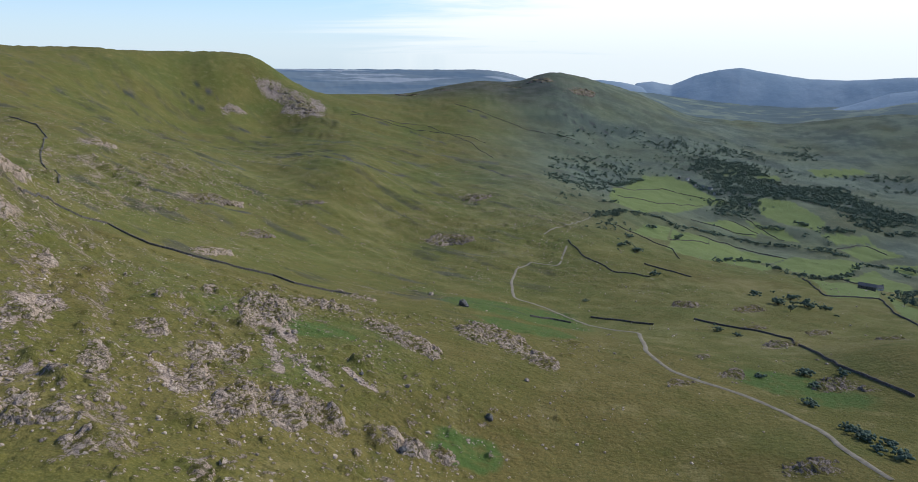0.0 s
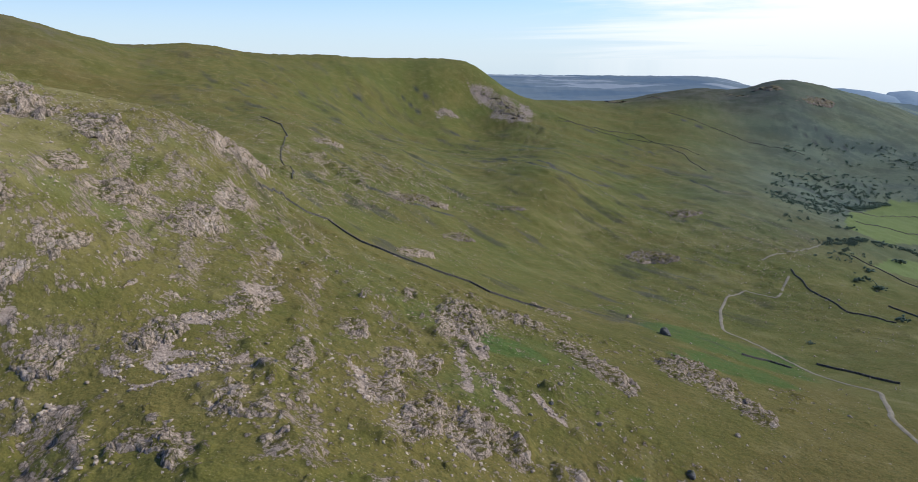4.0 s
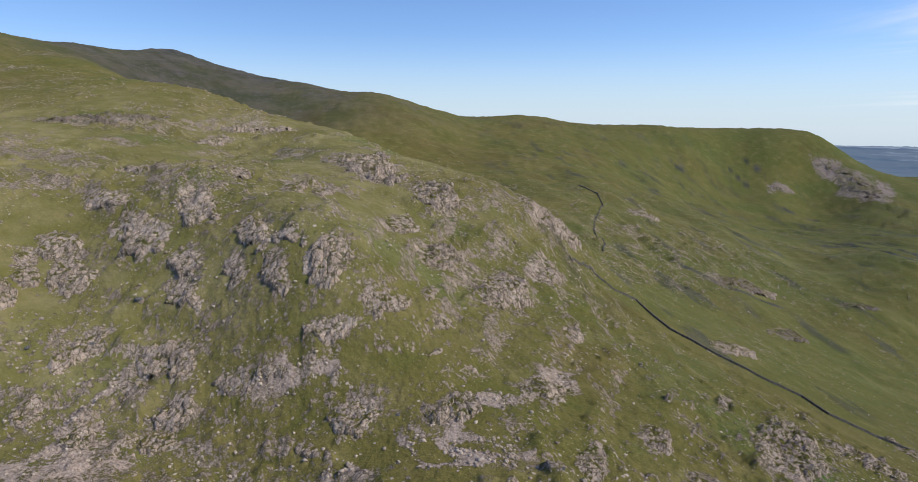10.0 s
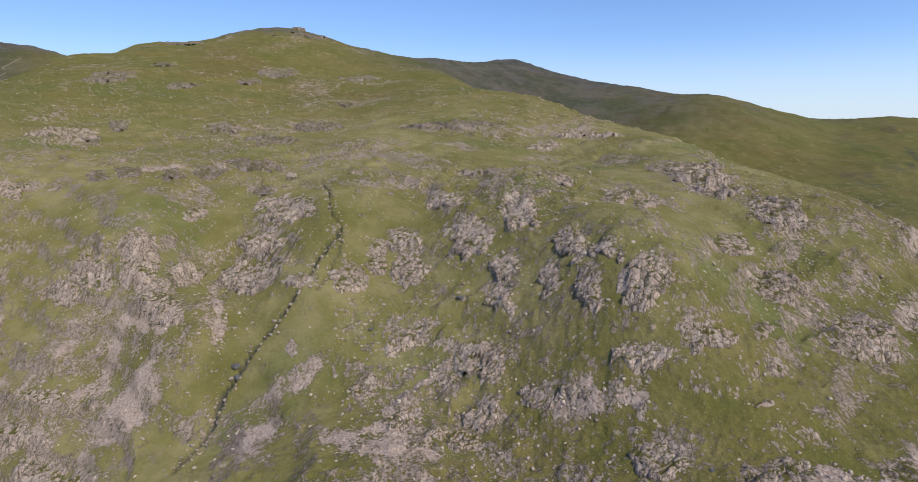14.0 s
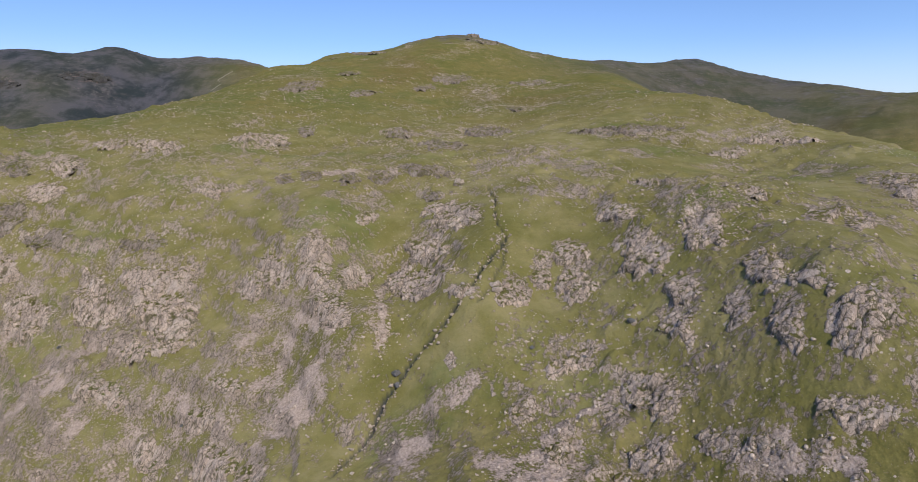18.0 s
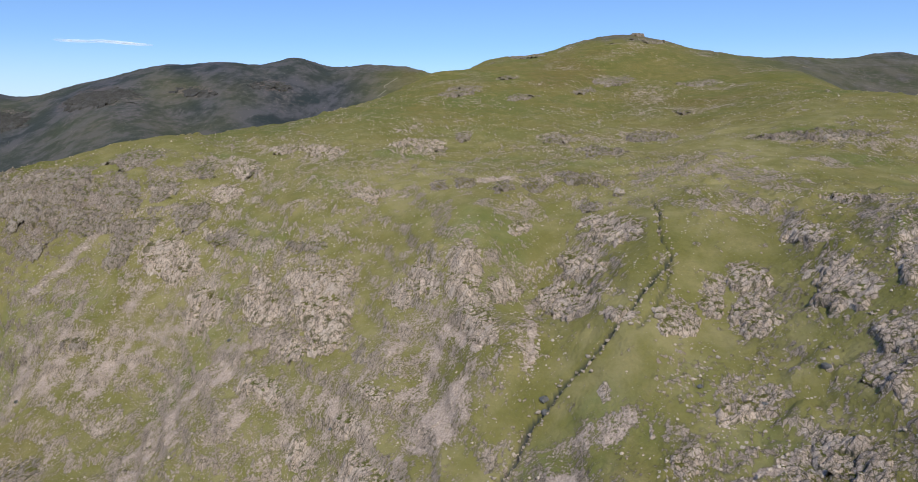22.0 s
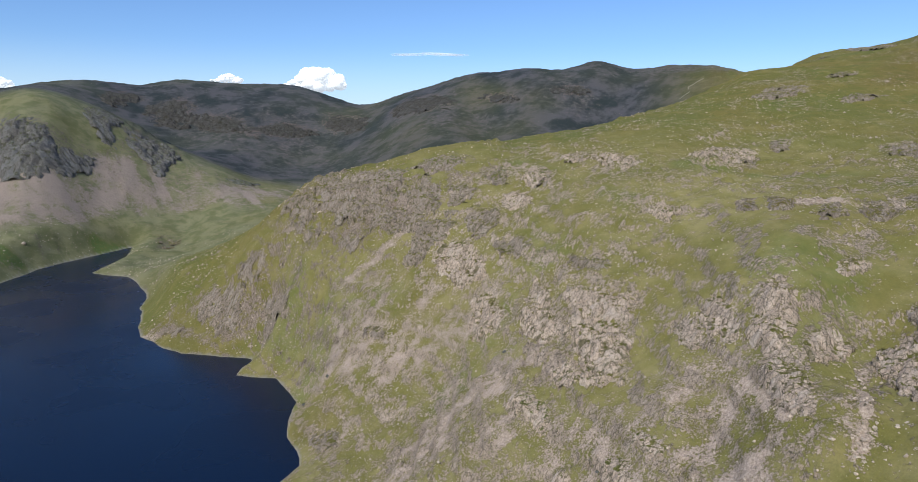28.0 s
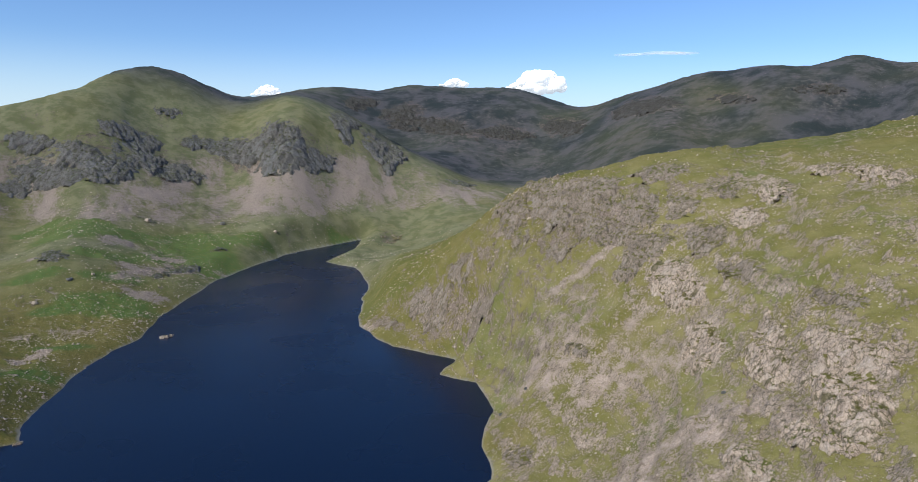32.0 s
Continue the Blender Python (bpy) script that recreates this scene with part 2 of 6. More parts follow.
# stretches of broken rock, of scree among grass, and of streaked heath
AREAS = [
    ("wash", 0.62, [(-366, -404), (-400, -400), (-428, -348), (-431, -279), (-396, -232), (-361, -212), (-359, -247), (-351, -320)]),
    ("wash", 0.45, [(-389, -466), (-410, -442), (-456, -388), (-446, -296), (-418, -230), (-325, -184), (-292, -197), (-292, -300), (-315, -359)]),
    ("craggy", 0.85, [(-477, -594), (-521, -575), (-561, -497), (-552, -403), (-503, -338), (-462, -355), (-446, -421), (-433, -487), (-445, -561)]),
    ("craggy", 0.90, [(-378, -219), (-409, -205), (-402, -158), (-399, -128), (-372, -125), (-339, -123), (-333, -167), (-356, -208)]),
    ("craggy", 0.50, [(-597, -439), (-667, -322), (-743, -166), (-384, -82), (-416, -191), (-446, -296), (-467, -359)]),
    ("craggy", 0.60, [(-336, -373), (-342, -322), (-317, -275), (-292, -300)]),
    ("craggy", 0.70, [(-325, -184), (-327, -160), (-313, -160), (-310, -172)]),
    ("craggy", 0.75, [(-374, -675), (-408, -668), (-433, -609), (-439, -552), (-417, -475), (-409, -542), (-376, -611)]),
    ("wash", 0.60, [(-342, -106), (-334, -90), (-303, -73), (-303, -83)]),
    ("craggy", 0.62, [(-454, -385), (-460, -296), (-422, -168), (-373, -62), (-344, 28), (-297, 17), (-340, -26), (-344, -102), (-327, -148), (-352, -212), (-399, -269), (-415, -356)]),
    ("wash", 0.55, [(-380, -330), (-421, -273), (-349, -207), (-284, -201), (-316, -259)]),
    ("wash", 0.50, [(-344, -115), (-332, -28), (-272, -25), (-262, -39), (-293, -76)]),
    ("wash", 0.60, [(-222, -25), (-250, -16), (-246, 14), (-241, 23), (-230, 4), (-207, 0)]),
    ("craggy", 0.50, [(-303, 43), (-316, 79), (-367, 164), (-276, 151), (-168, 95), (-197, 22), (-244, 36), (-259, 70)]),
    ("craggy", 0.50, [(-594, -359), (-715, -183), (-840, 88), (-443, 43), (-465, -119), (-545, -347)]),
    ("craggy", 0.42, [(-691, 165), (-649, 327), (-509, 281), (-533, 140)]),
    ("craggy", 0.40, [(-920, -210), (-1059, -176), (-1229, 43), (-1172, 190), (-1032, 151), (-975, -33)]),
    ("craggy", 0.90, [(-368, -1521), (-476, -1629), (-617, -1551), (-662, -1431), (-541, -1398)]),
    ("craggy", 0.65, [(-278, -1578), (-349, -1607), (-338, -1478), (-244, -1393)]),
    ("craggy", 0.55, [(-981, -2090), (-1122, -2084), (-913, -1494), (-724, -1399)]),
    ("wash", 0.70, [(-510, -1409), (-681, -1429), (-838, -1399), (-692, -1346), (-514, -1325)]),
    ("wash", 0.55, [(-244, -1393), (-493, -1425), (-550, -1331), (-656, -1354), (-492, -1271), (-220, -1255)]),
    ("wash", 0.40, [(-639, -1332), (-921, -1479), (-957, -1276), (-836, -1289), (-754, -1352)]),
    ("streak", 0.60, [(-1331, -2382), (-1643, -2228), (-1897, -2081), (-1725, -1758), (-1400, -1442), (-1286, -1798), (-1200, -2229)]),
    ("streak", 0.50, [(-1798, -1772), (-1855, -1335), (-1944, -1071), (-1907, -899), (-1543, -1100), (-1389, -1286)]),
    ("craggy", 0.50, [(-336, 293), (-293, 301), (-432, 707), (-308, 682), (-175, 347), (-196, 241), (-177, 147)]),
    ("craggy", 0.40, [(-137, 118), (-120, 176), (-143, 289), (-113, 335), (11, 286), (39, 207), (6, 129), (-38, 127), (-72, 95), (-99, 68), (-139, 107)]),
    ("craggy", 0.45, [(-360, 107), (-258, 173), (-208, 246), (-97, 238), (-46, 177), (-109, 88), (-181, 97), (-271, 75)]),
    ("craggy", 0.42, [(-29, 1032), (244, 1265), (317, 916), (195, 570), (62, 698)]),
    ("craggy", 0.40, [(-693, 1007), (-681, 1590), (-356, 1287), (-233, 738), (-391, 674)]),
    ("craggy", 0.40, [(-541, 1946), (-282, 2021), (-222, 1279), (-477, 1479)]),
    ("wash", 0.95, [(-580, 1982), (-523, 2033), (-422, 2019), (-351, 1901), (-353, 1766), (-451, 1873), (-537, 1944)]),
    ("wash", 0.95, [(-621, 1741), (-588, 1803), (-563, 1785), (-596, 1703)]),
    # real pale stones, made more to paint in brightness opposite the sun
    ("wash", 0.62, [(-345, -60), (-300, -40), (-235, -45), (-215, -120), (-250, -230), (-300, -300), (-360, -260), (-372, -190), (-350, -120)]),
    ("wash", 0.70, [(-300, -52), (-262, -40), (-240, -60), (-268, -92), (-300, -86)]),
    ("wash", 0.80, [(-352, -215), (-330, -195), (-290, -225), (-310, -270), (-345, -262)]),
    ("wash", 0.55, [(-225, 25), (-180, 10), (-150, 40), (-160, 70), (-200, 60)]),
    ("craggy", 0.45, [(-420, -150), (-360, 40), (-430, 120), (-560, 60), (-600, -120), (-520, -240)]),
    ("craggy", 0.42, [(-640, -260), (-560, -80), (-600, 110), (-760, 140), (-900, 20), (-860, -180), (-740, -280)]),
    ("craggy", 0.48, [(-160, 20), (-130, 60), (-120, 110), (-170, 150), (-230, 160), (-260, 110), (-215, 60)]),
    ("wash", 1.00, [(-215, -27), (-234, -25), (-249, -13), (-238, -6), (-210, 1), (-183, -2)]),
    ("wash", 1.00, [(-203, 10), (-201, 20), (-177, 46), (-172, 46), (-177, 21), (-192, 10)]),
    ("wash", 0.75, [(-244, -6), (-247, 19), (-241, 22), (-232, -2)]),
    ("wash", 0.75, [(-337, -36), (-346, -29), (-282, -26), (-285, -34)]),
    ("wash", 0.90, [(-182, 77), (-169, 93), (-144, 113), (-149, 101), (-165, 82), (-176, 74)]),
    ("wash", 0.90, [(-126, 109), (-112, 103), (-101, 113), (-108, 122), (-120, 115)]),
    ("wash", 0.90, [(-119, 169), (-124, 185), (-114, 190), (-108, 171), (-113, 163)]),
    ("wash", 0.80, [(-143, 166), (-146, 178), (-136, 172), (-135, 159)]),
    ("wash", 0.60, [(-142, 159), (-153, 190), (-134, 172), (-130, 146)]),
    ("wash", 0.85, [(-121, 172), (-118, 196), (-105, 173), (-108, 157)]),
    ("wash", 0.55, [(-110, 105), (-97, 121), (-92, 133), (-84, 119), (-94, 103), (-103, 95)]),
    ("wash", 0.80, [(-52, 90), (-46, 99), (-40, 91), (-47, 85)]),
    ("wash", 0.75, [(-61, 252), (-36, 227), (-20, 182), (-32, 193)]),
    ("wash", 0.70, [(-62, 143), (-60, 154), (-52, 137), (-56, 130)]),
    ("wash", 0.75, [(-92, 264), (-95, 294), (-79, 252), (-80, 238)]),
]


def lattice(ix, iy, seed):
    h = (ix * 374761393 + iy * 668265263 + seed * 974711) & 0xFFFFFFFF
    h = ((h ^ (h >> 13)) * 1274126177) & 0xFFFFFFFF
    return ((h ^ (h >> 16)) & 0xFFFF) / 65535.0


def value_noise(x, y, seed):
    ix, iy = np.floor(x).astype(np.int64), np.floor(y).astype(np.int64)
    fx, fy = x - ix, y - iy
    fx, fy = fx * fx * fx * (fx * (fx * 6 - 15) + 10), fy * fy * fy * (fy * (fy * 6 - 15) + 10)
    a, b = lattice(ix, iy, seed), lattice(ix + 1, iy, seed)
    c, d = lattice(ix, iy + 1, seed), lattice(ix + 1, iy + 1, seed)
    return (a + (b - a) * fx) * (1 - fy) + (c + (d - c) * fx) * fy


def fbm(x, y, size, octaves, seed, rough=0.5):
    """Uneven relief between about -1 and 1; size: metres of the largest swell."""
    total, amp, norm = 0.0, 1.0, 0.0
    c, s = math.cos(0.6), math.sin(0.6)
    x, y = x / size, y / size
    for k in range(octaves):
        total = total + amp * (value_noise(x, y, seed + k * 17) * 2 - 1)
        norm, amp = norm + amp, amp * rough
        x, y = (c * x - s * y) * 2.03 + 3.1, (s * x + c * y) * 2.03 + 7.7
    return total / norm


def smooth(v, lo, hi):
    u = np.clip((v - lo) / (hi - lo), 0, 1)
    return u * u * (3 - 2 * u)


EYE_Z = 200.0
spots = np.array([p for row in LINES.values() for p in row], float)
FILL = [(0, 40, 100), (60, 20, 70), (-90, 0, 92), (-90, -90, 60), (40, -100, 40), (200, 0, 25), (300, -300, 30), (100, -600, 60), (-120, -200, 25),
        (400, 200, 10), (900, 0, -60), (900, -900, 60), (300, -1500, 110), (200, -1900, 160), (1500, 900, -150), (2500, 500, -100), (2500, -2500, 100),
        (300, -3000, 200), (-1300, 2500, 60), (-900, 2350, 80), (-700, 2700, 20), (-250, 3300, 0), (500, 3700, -20), (1200, 3300, -100),
        (-2700, -300, 250), (-2700, 900, 250), (-2800, -1500, 250), (-2600, -2600, 250), (-1900, -3300, 250), (-900, -3400, 200),
        (-500, -2500, 250), (-1500, -700, 150), (-1000, -900, 60), (-850, -800, 40), (-1750, -800, 200), (-900, 700, 130), (-1250, 700, 200), (-650, 700, 110),
        (-780, -660, 100), (-890, -620, 115), (-1010, -585, 130), (-1130, -560, 150), (-1310, -520, 180), (-1560, -450, 235), (-720, -740, 70),
        (-1380, 540, 240), (-1090, 540, 180), (-900, 550, 150), (-720, 550, 122), (-540, 530, 112), (-720, 2230, 150), (-560, 2240, 100), (-1000, 2050, 150)]
spots = np.vstack([spots, np.array(FILL, float)])


def plan_space(x, y):
    """Squeezes the plan, so that far land is as coarse as it looks."""
    r = np.hypot(x, y) + 1e-6
    k = np.log1p(r / 160.0) / r
    return x * k, y * k


def kernel(dx, dy):
    return np.sqrt(dx * dx + dy * dy + 0.013)


def fit_land():
    u, v = plan_space(spots[:, 0], spots[:, 1])
    n = len(spots)
    m = np.zeros((n + 1, n + 1))
    m[:n, :n] = kernel(u[:, None] - u[None], v[:, None] - v[None]) - 0.0015 * np.eye(n)
    m[:n, n] = m[n, :n] = 1
    return np.linalg.solve(m, np.append(spots[:, 2], 0)), u, v


COEF, SPOT_U, SPOT_V = fit_land()
shore = np.array(SHORE, float)


def shore_gap(x, y):
    """Metres to the tarn's edge: positive on land."""
    best = np.full(x.shape, 1e9)
    inside = np.zeros(x.shape, bool)
    for (ax, ay), (bx, by) in zip(shore, np.roll(shore, -1, 0)):
        ux, uy = bx - ax, by - ay
        t = np.clip(((x - ax) * ux + (y - ay) * uy) / (ux * ux + uy * uy), 0, 1)
        best = np.minimum(best, (x - ax - t * ux) ** 2 + (y - ay - t * uy) ** 2)
        cross = ((ay > y) != (by > y)) & (x < ux * (y - ay) / (uy + 1e-9) + ax)
        inside ^= cross
    d = np.sqrt(best)
    return np.where(inside, -d, d)


def broad(x, y):
    """The smooth land, without hummocks."""
    u, v = plan_space(x, y)
    r, a = np.hypot(x, y), np.arctan2(-x, y)
    z = np.full(x.shape, COEF[-1])
    for w, p, q in zip(COEF[:-1], SPOT_U, SPOT_V):
        z += w * kernel(u - p, v - q)
    # towards the coast the far land is raised to meet the camera's horizon line
    far = smooth(r, 3700, 4700)
    rim = EYE_Z - r * 0.0232
    coast = np.where(a > 0.1, 1 - smooth(a - 0.1, 0.3, 0.6), 1 - smooth(0.1 - a, 0.14, 0.3))
    return z + (rim - z) * far * coast


def worley(u, v, seed):
    """Distance to the nearest and to the next cell seed, and the cell's own number."""
    iu, iv = np.floor(u).astype(np.int64), np.floor(v).astype(np.int64)
    f1, f2, cell = np.full(u.shape, 9.0), np.full(u.shape, 9.0), np.zeros(u.shape)
    for du in (-1, 0, 1):
        for dv in (-1, 0, 1):
            a, b = iu + du, iv + dv
            d = np.hypot(a + lattice(a, b, seed) - u, b + lattice(a, b, seed + 5) - v)
            nearer = d < f1
            f2 = np.where(nearer, f1, np.minimum(f2, d))
            cell = np.where(nearer, lattice(a, b, seed + 9), cell)
            f1 = np.where(nearer, d, f1)
    return f1, f2, cell


def line_gap(x, y, pts):
    best = np.full(x.shape, 1e12)
    for (ax, ay), (bx, by) in zip(pts[:-1], pts[1:]):
        ux, uy = bx - ax, by - ay
        t = np.clip(((x - ax) * ux + (y - ay) * uy) / (ux * ux + uy * uy + 1e-9), 0, 1)
        best = np.minimum(best, (x - ax - t * ux) ** 2 + (y - ay - t * uy) ** 2)
    return np.sqrt(best)


def wildness(x, y):
    """How rocky the ground is, 0 to 1: most on the near fell, little on the moor and in the dale."""
    r, a = np.hypot(x, y), np.arctan2(-x, y)
    w = np.clip(0.34 + 1.1 * fbm(x, y, 60, 4, 91), 0, 1) * (1 - smooth(r, 800, 1500)) * smooth(a, -0.55, 0.0)
    w = np.clip(w + 0.22 * smooth(a, 1.5, 1.9) * (1 - smooth(a, 2.5, 2.7)) * (1 - smooth(r, 600, 1000)) * (0.7 + 0.9 * fbm(x, y, 35, 3, 95)), 0, 1)
    w = np.clip(w + smooth(a, 2.55, 2.8) * (1 - smooth(r, 1300, 1750)) * np.clip(0.1 + 0.9 * fbm(x, y, 70, 4, 97), 0, 0.6), 0, 1)
    w = w * np.where((y > 330) & (x > -230), 0.3, 1.0)
    k = (x < -180) & (x > -480) & (y > -90) & (y < 90)
    if k.any():
        w[k] *= smooth(np.minimum(line_gap(x[k], y[k], GILL[0]), line_gap(x[k], y[k], GILL[1])), 5, 18)
    return w


def in_poly(x, y, pts):
    inside = np.zeros(x.shape, bool)
    for (ax, ay), (bx, by) in zip(pts, pts[1:] + pts[:1]):
        inside ^= ((ay > y) != (by > y)) & (x < (bx - ax) * (y - ay) / (by - ay + 1e-9) + ax)
    return inside


def area_amount(x, y, kind):
    """How far a spot lies in the stretches of one kind, 0 to 1, with ragged edges and runs down the slope."""
    out = np.zeros(x.shape)
    for n, (what, level, pts) in enumerate(AREAS):
        if what != kind:
            continue
        px, py = [p[0] for p in pts], [p[1] for p in pts]
        ring = list(zip(pts, pts[1:] + pts[:1]))
        size = abs(sum(p[0] * q[1] - q[0] * p[1] for p, q in ring)) / sum(math.dist(p, q) for p, q in ring)
        pad = size
        k = (x > min(px) - pad) & (x < max(px) + pad) & (y > min(py) - pad) & (y < max(py) + pad)
        if not k.any():
            continue
        xs, ys = x[k], y[k]
        mx, my = sum(px) / len(px), sum(py) / len(py)
        e = 15.0
        probe = broad(np.array([mx + e, mx - e, mx, mx]), np.array([my, my, my + e, my - e]))
        gx_, gy_ = probe[0] - probe[1], probe[2] - probe[3]
        g = math.hypot(gx_, gy_) + 1e-6
        down, across = (xs * gx_ + ys * gy_) / g, (-xs * gy_ + ys * gx_) / g
        far = max(1.0, math.hypot(mx, my) / 450)
        d = line_gap(xs, ys, pts + pts[:1]) * np.where(in_poly(xs, ys, pts), -1, 1) + 0.9 * size * fbm(xs, ys, 1.6 * size, 5, 11 + n, 0.65)
        if kind == "craggy":
            grain = 0.85 + 0.75 * fbm(xs, ys, 26 * far, 4, 15 + n, 0.6)
        else:
            grain = 0.85 + 1.1 * fbm(across, down / 4.5, 13 * far, 5, 15 + n, 0.65)
        out[k] = np.maximum(out[k], level * (1 - smooth(d, -0.45 * size, 0.35 * size)) * np.clip(grain, 0, 1.4))
    return out


def knolls(x, y):
    """Small rock knolls of three sizes: their height and how bare they are."""
    h, bare = np.zeros(x.shape), np.zeros(x.shape)
    w = wildness(x, y)
    k = w > 0.03
    if not k.any():
        return h, bare
    xs, ys, ws = x[k], y[k], w[k]
    wx, wy = fbm(xs, ys, 9, 3, 51), fbm(xs, ys, 9, 3, 57)
    hk, bk = np.zeros(xs.shape), np.zeros(xs.shape)
    for size, seed, most in ((15.0, 61, 0.45), (6.5, 67, 0.85), (2.8, 73, 1.0)):
        f1, f2, cell = worley(xs / size + 0.35 * wx, ys / size + 0.35 * wy, seed)
        on = smooth(ws * 0.9 * most - cell, -0.05, 0.12)
        dome = 1 - smooth(f1, 0.12, 0.5)
        hk += on * dome * size * 0.17 * (0.6 + 0.8 * lattice(np.floor(cell * 9999).astype(np.int64), 3, seed))
        bk = np.maximum(bk, on * smooth(dome, 0.15, 0.8) * (0.5 + 0.4 * most))
    h[k], bare[k] = hk, bk
    return h, bare


def benches(x, y, z):
    """Turf benches with rocky risers along the slope: the change of height, and how much of a riser a spot is."""
    r, a = np.hypot(x, y), np.arctan2(-x, y)
    on = smooth(a, -0.12, 0.25) * (1 - smooth(a, 2.75, 2.95)) * (1 - smooth(r, 650, 1050)) * smooth(r, 70, 120)
    on = on * np.where((y > 330) & (x > -230), 0.15, 1.0) * np.clip(0.75 + 0.8 * fbm(x, y, 90, 3, 203), 0.15, 1)
    dz, riser = np.zeros(x.shape), np.zeros(x.shape)
    k = on > 0.02
    if k.any():
        xs, ys = x[k], y[k]
        tall = 9.0 + 3.0 * np.clip(r[k] / 500, 0, 1.5)
        h = z[k] / tall + 0.75 * fbm(xs, ys, 75, 3, 207) + 0.32 * fbm(xs, ys, 21, 3, 209)
        f = h - np.floor(h)
        dz[k] = on[k] * 0.42 * tall * (smooth(f, 0.5, 0.95) - f)
        riser[k] = on[k] * smooth(f, 0.48, 0.62) * (1 - smooth(f, 0.86, 1.0))
    return dz, riser


def land(x, y, detail=True, base=None):
    x, y = np.asarray(x, float), np.asarray(y, float)
    z = broad(x, y) if base is None else base.copy()
    r = np.hypot(x, y)
    near = (r < 2000)
    if detail:
        z = z + benches(x, y, z)[0]
        amp = np.clip(r / 450.0, 0.8, 3.0)
        z = z + amp * (1.8 * fbm(x, y, 70, 3, 5) + 0.8 * fbm(x, y, 17, 3, 9)) + knolls(x, y)[0]
        # ledges and blocks of the broken rock
        c = area_amount(x, y, "craggy")
        k = c > 0.05
        if k.any():
            xs, ys, far = x[k], y[k], np.clip(r[k] / 420.0, 0.5, 3.0)
            bend = 0.45 * fbm(xs, ys, 30, 3, 83)
            size = np.exp2(np.round(np.log2(far)))
            f1, f2, cell = worley(xs / (9.0 * size) + bend, ys / (9.0 * size) - bend, 85)
            h1, h2, small = worley(xs / (4.0 * size) + bend, ys / (4.0 * size) + bend, 87)
            step = 1.5 * (cell - 0.5) + 0.7 * (small - 0.5) - 0.7 * (1 - smooth(f2 - f1, 0.0, 0.22))
            z[k] = z[k] + smooth(c[k], 0.15, 0.8) * size * 1.9 * step
        # long drumlin-like swells on the moor
        a = np.arctan2(-x, y)
        on = smooth(r, 420, 650) * (1 - smooth(r, 1700, 2100)) * smooth(a, -0.35, -0.1) * (1 - smooth(a, 0.55, 0.8))
        z = z + 7.0 * on * fbm((0.8 * x - 0.6 * y) / 4.5, 0.6 * x + 0.8 * y, 75, 4, 43)
    close = near & (x < 200) & (y < 100)
    if close.any():
        d = shore_gap(x[close] + 5 * fbm(x[close], y[close], 45, 3, 31), y[close] + 5 * fbm(x[close], y[close], 45, 3, 37))
        w = smooth(d, 0, 55)
        zc = z[close]
        up = np.maximum(zc * w + (1 - w) * np.maximum(d, 0) * 0.42, np.minimum(d * 0.25, 1.0))
        z[close] = np.where(d > 0, up, np.maximum(d * 0.5, -14))
    return z


def ground_grid():
    az = np.concatenate([np.arange(-41, 185, 0.19), np.arange(185, 319, 1.5)]) * math.pi / 180
    rr = np.concatenate([[0.02, 12, 30, 50, 70], np.exp(np.arange(math.log(85), math.log(1500), 0.0066)), np.exp(np.arange(math.log(1511), math.log(4930), 0.012))])
    a, r = np.meshgrid(az, rr)
    return -np.sin(a) * r, np.cos(a) * r


gx, gy = ground_grid()
gbase = broad(gx, gy)
gz = land(gx, gy, base=gbase)
rows_n, cols_n = gx.shape


def sheet(name, x, y, z, wrap=True):
    nr, nc = x.shape
    me = bpy.data.meshes.new(name)
    i = np.arange(nr * nc).reshape(nr, nc)
    j = np.roll(i, -1, 1) if wrap else i[:, 1:]
    i0 = i if wrap else i[:, :-1]
    quads = np.stack([i0[:-1], i0[1:], j[1:], j[:-1]], -1).reshape(-1, 4)
    me.vertices.add(nr * nc)
    me.vertices.foreach_set("co", np.stack([x, y, z], -1).astype(np.float32).ravel())
    me.loops.add(quads.size)
    me.loops.foreach_set("vertex_index", quads.ravel().astype(np.int32))
    me.polygons.add(len(quads))
    me.polygons.foreach_set("loop_start", np.arange(0, quads.size, 4, dtype=np.int32))
    me.update(calc_edges=True)
    me.polygons.foreach_set("use_smooth", np.ones(len(quads), bool))
    return me


